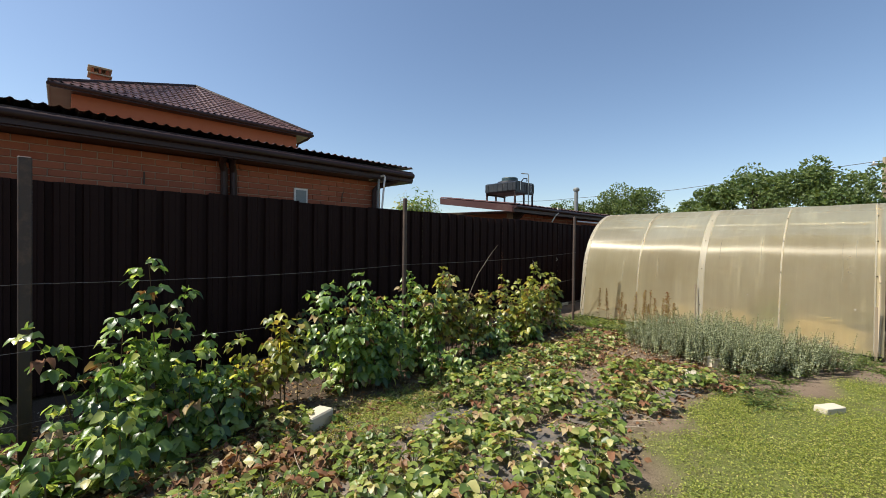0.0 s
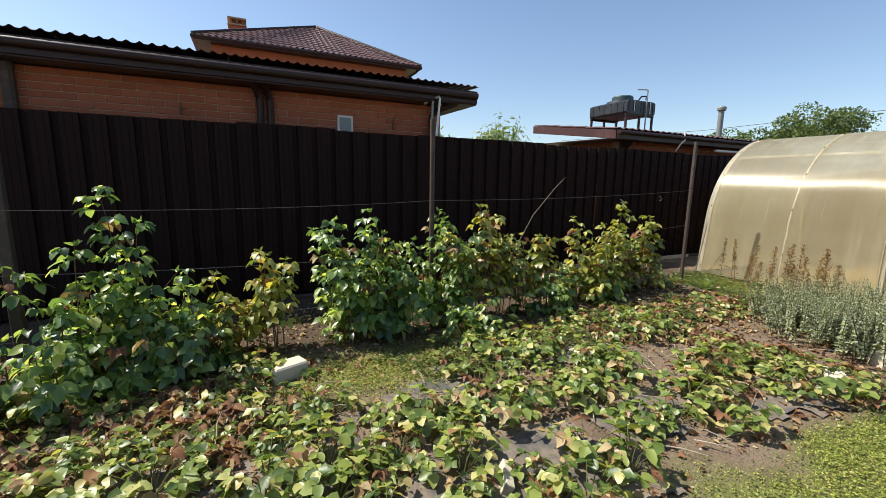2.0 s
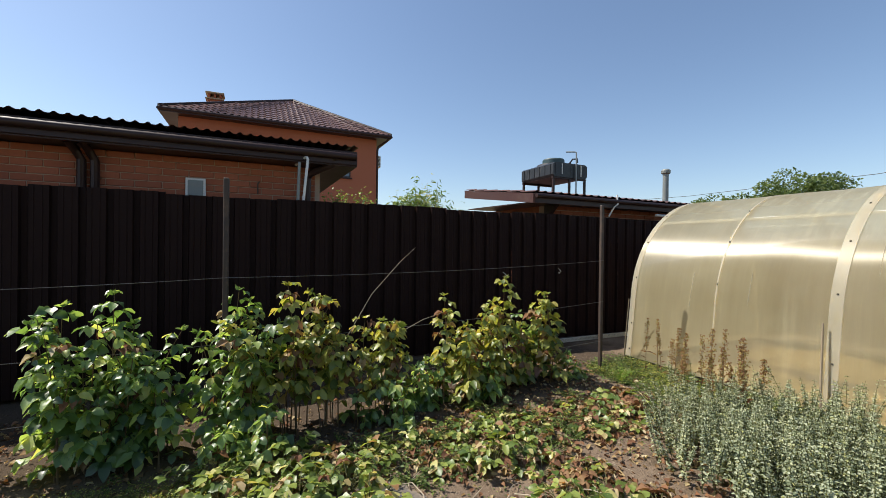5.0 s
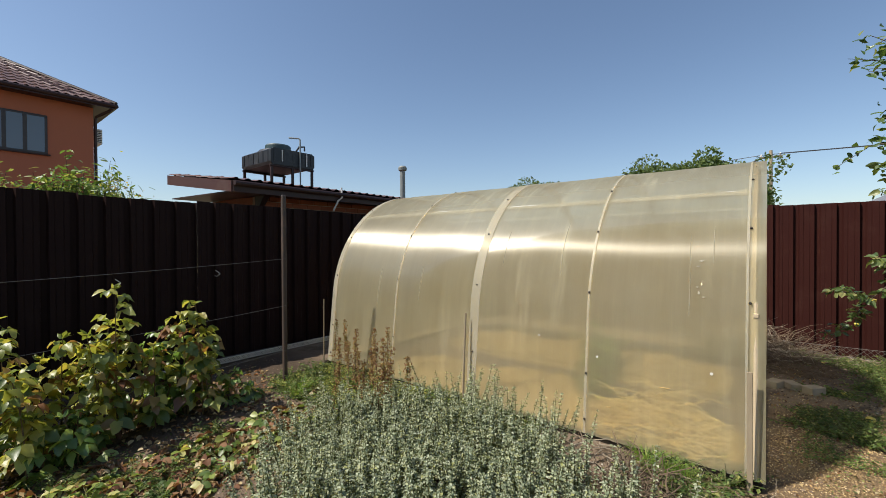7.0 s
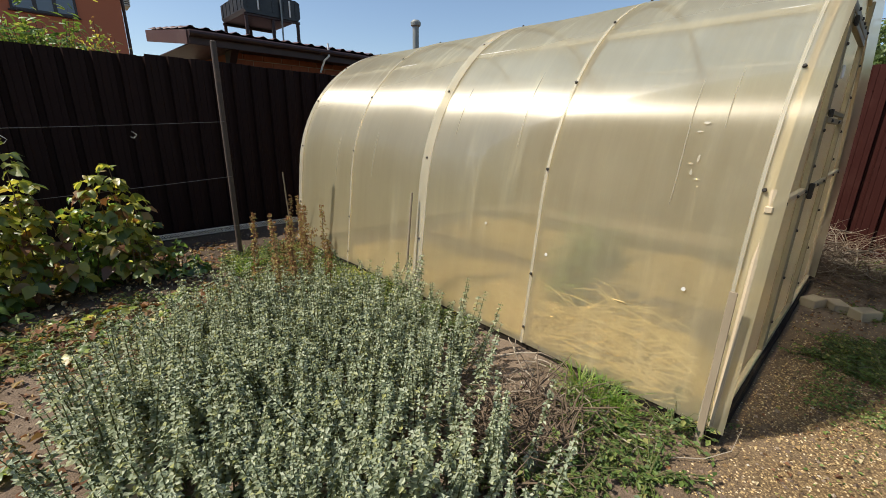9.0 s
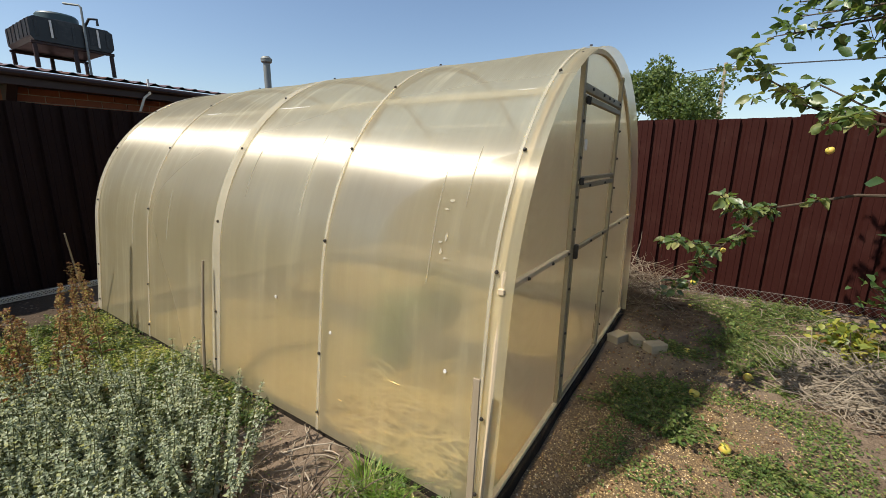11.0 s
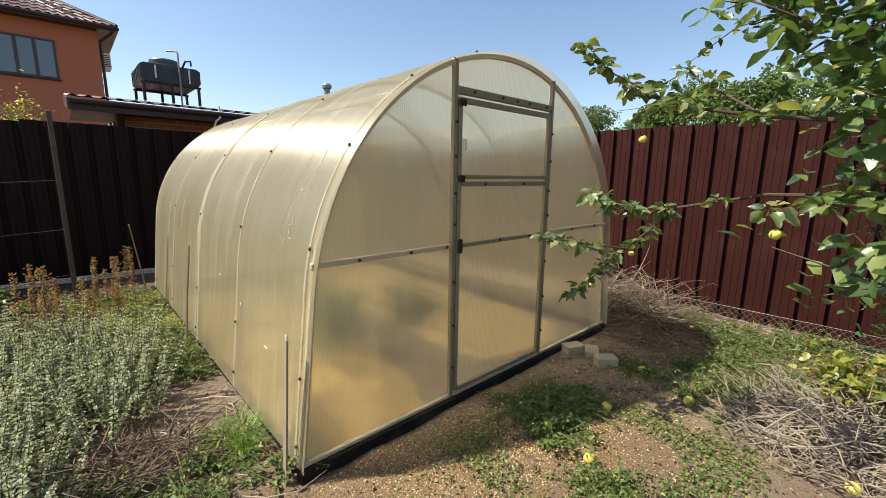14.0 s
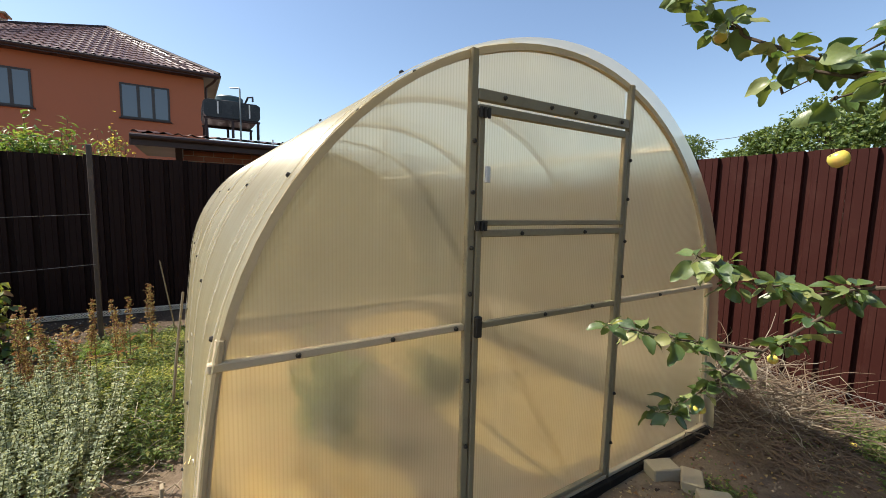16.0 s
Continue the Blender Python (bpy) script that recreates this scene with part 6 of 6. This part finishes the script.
def build_apple_tree():
    rng = np.random.default_rng(88)
    tx, ty = 9.35, -2.75
    z0 = zg(tx, ty)
    tree = thing("apple_tree", "apple tree with glossy green leaves and yellow apples", "tree", pose(tx, ty, z0))
    O = np.array([tx, ty, z0])
    LIMB = np.array([9.2, -2.35, 1.9])

    def local(p):
        return tuple(np.array(p) - O)
    part("trunk", Geo().tube([local(p) for p in ((tx, ty, z0 - 0.1), (tx + 0.02, ty, 0.6), (tx - 0.03, ty + 0.04, 1.1), (tx - 0.06, ty + 0.08, 1.7), (tx - 0.1, ty + 0.1, 2.4))], [0.085, 0.075, 0.07, 0.05, 0.02], 12), "bark", tree)
    branches = [
        [(9.32, -2.70, 1.20), (9.30, -1.9, 1.46), (9.18, -1.25, 1.45), (9.03, -0.90, 1.37), (8.86, -0.80, 1.34)],
        [(8.86, -0.80, 1.34), (8.76, -0.72, 1.39), (8.64, -0.65, 1.45)],
        [(9.05, -0.92, 1.38), (9.00, -0.72, 1.16), (8.91, -0.57, 0.97), (8.86, -0.44, 0.80)],
        [(8.98, -0.70, 1.14), (8.76, -0.56, 1.17), (8.55, -0.45, 1.22)],
        [(9.28, -2.65, 1.60), (8.98, -1.75, 1.70), (8.74, -1.27, 1.755), (8.64, -1.04, 1.80), (8.56, -0.88, 1.86)],
        [(8.60, -0.95, 1.84), (8.54, -0.76, 1.96), (8.50, -0.67, 2.07)],
        [(8.66, -1.07, 1.80), (8.50, -1.02, 1.80), (8.38, -0.97, 1.76)],
        [(8.74, -1.27, 1.76), (8.84, -0.95, 1.98), (8.88, -0.72, 1.90)],
        [(8.90, -1.80, 1.55), (8.55, -1.62, 1.46), (8.20, -1.44, 1.42)],
        [(9.0, -2.0, 1.95), (8.45, -1.65, 2.10), (8.02, -1.40, 2.04)],
        [(9.2, -2.5, 1.9), (9.0, -1.8, 2.2), (8.90, -1.25, 2.30)],
        [(9.25, -2.6, 2.2), (9.1, -1.7, 2.75), (8.95, -1.15, 2.95), (8.75, -0.9, 2.9)],
    ]
    for b in branches:
        r0 = 0.013 if len(b) > 4 else 0.0055
        part("branch", Geo().tube([local(p) for p in b], [r0 * (1 - 0.75 * i / (len(b) - 1)) for i in range(len(b))], 7), "bark", tree)
    pieces = [leaf_piece(k) for k in range(3)]
    count = 0

    def one(p, d, face, size):
        nonlocal count
        if count >= 300:
            return
        count += 1
        x = Vector(d).normalized()
        y = Vector(face).cross(x).normalized()
        z = x.cross(y)
        m = Matrix((x, y, z)).transposed().to_4x4()
        m.translation = Vector(local(p))
        part("leaf", pieces[count % 3], None, tree, at=m @ Matrix.Scale(size, 4))

    # rosettes of leaves on short spurs
    fol, twigs = Leaves(89), Geo()
    for b, spurs, start in zip(branches, (4, 7, 11, 6, 7, 6, 6, 4, 6, 5, 5, 3), (0.62, 0.1, 0.05, 0.2, 0.45, 0.1, 0.1, 0.2, 0.35, 0.4, 0.5, 0.6)):
        pts, ts = np.array(b), np.linspace(0, 1, len(b))
        for k in range(spurs):
            t = start + (1 - start) * (k + rng.uniform(0.2, 0.9)) / spurs if k < spurs - 1 else 1.0
            p = np.array([np.interp(t, ts, pts[:, i]) for i in range(3)])
            out = rnd_dirs(rng, 1, 0.6)[0] + np.array([0, 0, 0.25])
            e = p + out * rng.uniform(0.02, 0.06)
            twigs.tube([local(p), local((p + e) / 2 + rng.normal(0, 0.004, 3)), local(e)], [0.004, 0.003, 0.002], 5, False)
            az = rng.uniform(0, 6.28)
            for q in range(9):
                a = az + q * 2.4
                d = np.array([math.cos(a), math.sin(a), rng.uniform(-0.9, 0.6)])
                face = np.array([-0.35 * math.cos(a), -0.35 * math.sin(a), 0.9]) + rng.normal(0, 0.55, 3)
                if q < 5:
                    one(e + d * 0.016, d, face, rng.uniform(0.70, 1.20))
                else:
                    size = rng.uniform(0.028, 0.050)
                    fol.put(local(e + d * 0.010), d, face, size, size * 0.60)
    made = 0
    while made < 430:
        p = np.array([8.95, -1.95, 2.25]) + rng.normal(0, 1, 3) * [0.48, 0.55, 0.60]
        limit = -1.50 + 0.52 * step(1.75, 2.45, p[2])
        if p[1] > limit or p[0] < 8.05 or p[2] < (1.0 if p[1] < -2.15 else 1.75) or p[2] > 3.7 or p[0] > 10.6:
            continue
        made += 1
        e = p + rng.normal(0, 0.12, 3)
        twigs.tube([local(p), local((p + e) / 2 + rng.normal(0, 0.02, 3)), local(e)], [0.005, 0.004, 0.002], 5, False)
        for k in range(17):
            q = p + (e - p) * rng.uniform(-0.3, 1.3) + rng.normal(0, 0.055, 3)
            if q[1] > limit + 0.12:
                continue
            size = rng.uniform(0.055, 0.09)
            fol.put(local(q), rnd_dirs(rng, 1, 0.8)[0] + np.array([0, 0, -0.25]), rng.normal(0, 0.55, 3) + np.array([0, 0, 1]), size, size * 0.58)
    for k in range(85):
        p = np.array([rng.uniform(8.30, 9.0), rng.uniform(-2.3, -1.64), rng.uniform(1.15, 2.5)])
        e = p + rng.normal(0, 0.12, 3)
        twigs.tube([local(p), local(e)], [0.004, 0.002], 5, False)
        for j in range(14):
            q = p + (e - p) * rng.uniform(-0.3, 1.3) + rng.normal(0, 0.05, 3)
            size = rng.uniform(0.055, 0.09)
            fol.put(local(q), rnd_dirs(rng, 1, 0.8)[0] + np.array([0, 0, -0.25]), rng.normal(0, 0.55, 3) + np.array([0, 0, 1]), size, size * 0.58)
    for k in range(26):
        p = np.array([rng.uniform(8.50, 9.2), rng.uniform(-2.0, -1.55), rng.uniform(1.32, 1.95)])
        p[1] = min(p[1], -1.55 - 0.25 * abs(p[0] - 8.6))
        e = p + rng.normal(0, 0.13, 3)
        twigs.tube([local(p + (LIMB - p) * 0.55), local(p + (LIMB - p) * 0.25 + rng.normal(0, 0.03, 3)), local(p), local(e)], [0.007, 0.006, 0.004, 0.002], 5, False)
        for j in range(13):
            q = p + (e - p) * rng.uniform(-0.3, 1.3) + rng.normal(0, 0.05, 3)
            size = rng.uniform(0.06, 0.10)
            fol.put(local(q), rnd_dirs(rng, 1, 0.8)[0] + np.array([0, 0, -0.3]), rng.normal(0, 0.55, 3) + np.array([0, 0, 1]), size, size * 0.60)
    for k in range(64):
        p = np.array([rng.uniform(9.25, 10.2), rng.uniform(-1.6, -0.80), rng.uniform(2.42, 3.4)])
        e = p + rng.normal(0, 0.12, 3)
        twigs.tube([local(p + (LIMB + np.array([0, 0, 0.5]) - p) * 0.5), local(p), local(e)], [0.006, 0.004, 0.002], 5, False)
        for j in range(14):
            q = p + (e - p) * rng.uniform(-0.3, 1.3) + rng.normal(0, 0.05, 3)
            size = rng.uniform(0.055, 0.09)
            fol.put(local(q), rnd_dirs(rng, 1, 0.8)[0] + np.array([0, 0, -0.25]), rng.normal(0, 0.55, 3) + np.array([0, 0, 1]), size, size * 0.58)
    part("crown", fol.mesh("crown", 0.35, 0.2), "apple_leaf", tree, "dense glossy green leaves")
    tagged(part("twig", twigs, "bark", tree), kind="stuff")
    for x, y, z in ((8.53, -0.715, 1.99), (8.66, -1.06, 1.80), (8.61, -1.00, 1.815), (8.395, -0.985, 1.68), (8.215, -1.436, 1.386), (8.84, -0.585, 0.955), (8.865, -0.60, 0.945), (9.05, -0.71, 1.12), (8.75, -1.6, 1.62), (8.4, -1.62, 1.95)):
        a = part("apple", APPLE, None, tree, "yellow apple", at=Matrix.Translation(Vector(local((x, y, z - 0.03)))) @ pose(0, 0, 0, rng.uniform(-20, 20), rng.uniform(-20, 20), rng.uniform(0, 360)) @ Matrix.Scale(0.44, 4))
        part("stalk", STALK, None, a)
    return tree


build_apple_tree()


# ---- bushes and trees beyond ----
def bush(name, label, x, y, top, rx, ry, n, size, material, seed, z_low=0.0, group="", narrow=0.5):
    rng = np.random.default_rng(seed)
    z0 = zg(x, y)
    b = thing(name, label, "shrub", pose(x, y, z0), group)
    lv, st = Leaves(seed), Geo()
    for k in range(max(5, n // 60)):
        az, q = rng.uniform(0, 6.28), rng.uniform(0.2, 1.0)
        tip = np.array([rx * q * math.cos(az), ry * q * math.sin(az), (top - z0) * rng.uniform(0.65, 1.0) * (1.08 - 0.35 * q * q)])
        mid = tip * np.array([0.45, 0.45, 0.55])
        st.tube([(0.03 * math.cos(az), 0.03 * math.sin(az), -0.05), tuple(mid), tuple(tip)], [0.012, 0.008, 0.002], 5, False)
        for j in range(60):
            t = rng.uniform(0.2 + z_low, 1.0)
            p = (mid * t / 0.5 if t < 0.5 else mid + (tip - mid) * (t - 0.5) / 0.5) + rng.normal(0, 0.07, 3)
            if p[2] < 0.02:
                continue
            s = size * rng.uniform(0.7, 1.2)
            lv.put(p, rnd_dirs(rng, 1, 0.8)[0] + np.array([0, 0, -0.1]), rng.normal(0, 0.5, 3) + np.array([0, 0, 1]), s, s * narrow)
    tagged(part("stalk", st, "bark", b), kind="stuff")
    part("foliage", lv.mesh("foliage", 0.3, 0.25), material, b)
    return b


bush("currant_bush", "dense dark green currant bush under the apple tree", 10.35, -2.15, 0.95, 0.55, 0.55, 2600, 0.06, "apple_leaf", 91, -0.15, narrow=0.85)
bush("currant_bush", "small currant seedling with lime-yellow leaves", 10.15, -1.62, 0.48, 0.25, 0.2, 300, 0.06, "rasp_yellow", 92, -0.1, narrow=0.85)
bush("neighbour_shrub", "peach shrub with long light green leaves behind fence", 5.75, 6.9, 2.62, 0.95, 0.4, 9000, 0.11, "shrub_leaf", 93, 0.4, "shrubs behind the fence", 0.28)
bush("neighbour_shrub", "light green shrub with reddish tips behind fence", 4.8, 8.6, 2.75, 0.8, 0.4, 3600, 0.07, "shrub_leaf", 94, 0.4, "shrubs behind the fence", 0.5)
bush("neighbour_shrub", "yellow-green sparse shrub rising behind the fence", 6.35, 8.3, 2.8, 0.5, 0.4, 2600, 0.06, "rasp_yellow", 95, 0.4, "shrubs behind the fence", 0.5)
bush("neighbour_shrub", "tall dark green peach shrub behind the fence", 3.7, 9.6, 3.3, 0.8, 0.6, 4200, 0.12, "shrub_leaf", 96, 0.4, "shrubs behind the fence", 0.28)
# low plants inside the greenhouse
bush("greenhouse_plant", "leafy green plant growing inside the greenhouse", 8.12, 1.15, 0.78, 0.30, 0.26, 480, 0.07, "shrub_leaf", 97, -0.1)
bush("greenhouse_plant", "green plant growing along the greenhouse path", 9.0, 1.35, 0.62, 0.28, 0.3, 450, 0.07, "weed", 98, -0.1)


def far_tree(x, y, top, radius, seed, n=7500, size=0.19):
    rng = np.random.default_rng(seed)
    z0 = zg(x, y)
    t = thing("garden_tree", "leafy green garden tree beyond the fence", "tree", pose(x, y, z0), "trees beyond the fence")
    H = top - z0
    part("trunk", Geo().tube([(0, 0, -0.1), (0.05, 0.03, H * 0.25), (-0.04, 0.05, H * 0.5), (0.02, 0, H * 0.8)], [0.18, 0.14, 0.10, 0.03], 9), "bark", t)
    lv = Leaves(seed)
    blobs = []
    for k in range(34):
        a, q = rng.uniform(0, 6.28), math.sqrt(rng.uniform(0, 1))
        w = rng.uniform(0.28, 1.0)
        c = np.array([radius * q * math.cos(a) * 0.85, radius * q * math.sin(a) * 0.85, H * (0.30 + 0.64 * w * (1 - 0.28 * q * q))])
        blobs.append((c, radius * rng.uniform(0.20, 0.40)))
        if k < 9:
            part("limb", Geo().tube([(0, 0, H * 0.3), tuple(c * [0.5, 0.5, 0.8]), tuple(c)], [0.07, 0.045, 0.015], 6), "bark", t)
    for c, r in blobs:
        m = n // len(blobs)
        d = unit(rng.normal(0, 1, (m, 3)))
        p = c + d * (r * rng.uniform(0.45, 1.15, m) ** 0.7)[:, None] * np.array([1, 1, 0.8])
        s = size * rng.uniform(0.6, 1.2, m)
        lv.put(p, unit(d + rng.normal(0, 0.7, (m, 3))), d + rng.normal(0, 0.6, (m, 3)) + np.array([0, 0, 0.6]), s, s * 0.7)
    part("crown", lv.mesh("crown", 0.3, 0.2, True), "tree_leaf", t)
    return t


for i, row in enumerate(((30, 1.7, 7.2, 2.4), (30.5, 5.0, 6.5, 2.3), (31, 7.6, 6.0, 1.9), (34, 13.8, 7.0, 2.6), (35, 17.6, 6.2, 2.2), (40, 24, 6.5, 2.6), (38, 10.3, 5.2, 2.0))):
    far_tree(*row, 120 + i)


def build_pole():
    p = thing("utility_pole", "weathered utility pole with cross-arm and wires", "utility pole", pose(36, -0.2, 0))
    part("post", Geo().tube([(0, 0, -0.3), (0, 0, 7.1)], [0.13, 0.09], 10), "concrete", p)
    part("cross_arm", Geo().box(-0.06, 0.06, -0.55, 0.55, 6.65, 6.77, 0.01), "wood_grey", p)
    for y in (-0.45, 0.45, 0.0):
        part("insulator", Geo().lathe([(0.03, 6.77), (0.05, 6.80), (0.04, 6.90), (0.02, 6.92)], 10, 0, y), "white_pvc", p)
    for y0, z in ((-0.45, 6.88), (0.45, 6.88)):
        part("wire", Geo().tube([(0, y0, z), (-1, y0 - 12, z - 0.55), (-2, y0 - 25, z - 0.3), (-2.5, y0 - 40, z + 0.3)], 0.02, 5), "cable", p)
    part("wire", Geo().tube([(0, 0, 6.9), (1.5, 12, 6.35), (3, 25, 6.5), (4, 45, 7.3)], 0.02, 5), "cable", p)
    return p


build_pole()


def build_far_house():
    h = thing("bungalow", "distant bungalow with grey hipped roof beyond the fence", "house", pose(45, -7.2, 0))
    part("wall", Geo().box(-4, 4, -3.6, 3.6, 0, 3.1), "mortar", h)
    part("roof", Geo().add([(-4.5, -4.1, 3.05), (4.5, -4.1, 3.05), (4.5, 4.1, 3.05), (-4.5, 4.1, 3.05), (-1, 0, 5.25), (1, 0, 5.25)], [(0, 1, 5, 4), (1, 2, 5), (2, 3, 4, 5), (3, 0, 4), (0, 3, 2, 1)]), "slate", h, smooth=0)
    house = part("window", Geo().box(-4.04, -4.005, -0.7, 0.7, 1.0, 2.3, 0.01), "dark_frame", h)
    part("pane", Geo().box(-4.06, -4.045, -0.6, 0.6, 1.1, 2.2), "pane", house)
    return h


M["slate"] = painted("grey_roof_sheet", (0.16, 0.17, 0.19), 0.5, 0.15, 2)
build_far_house()
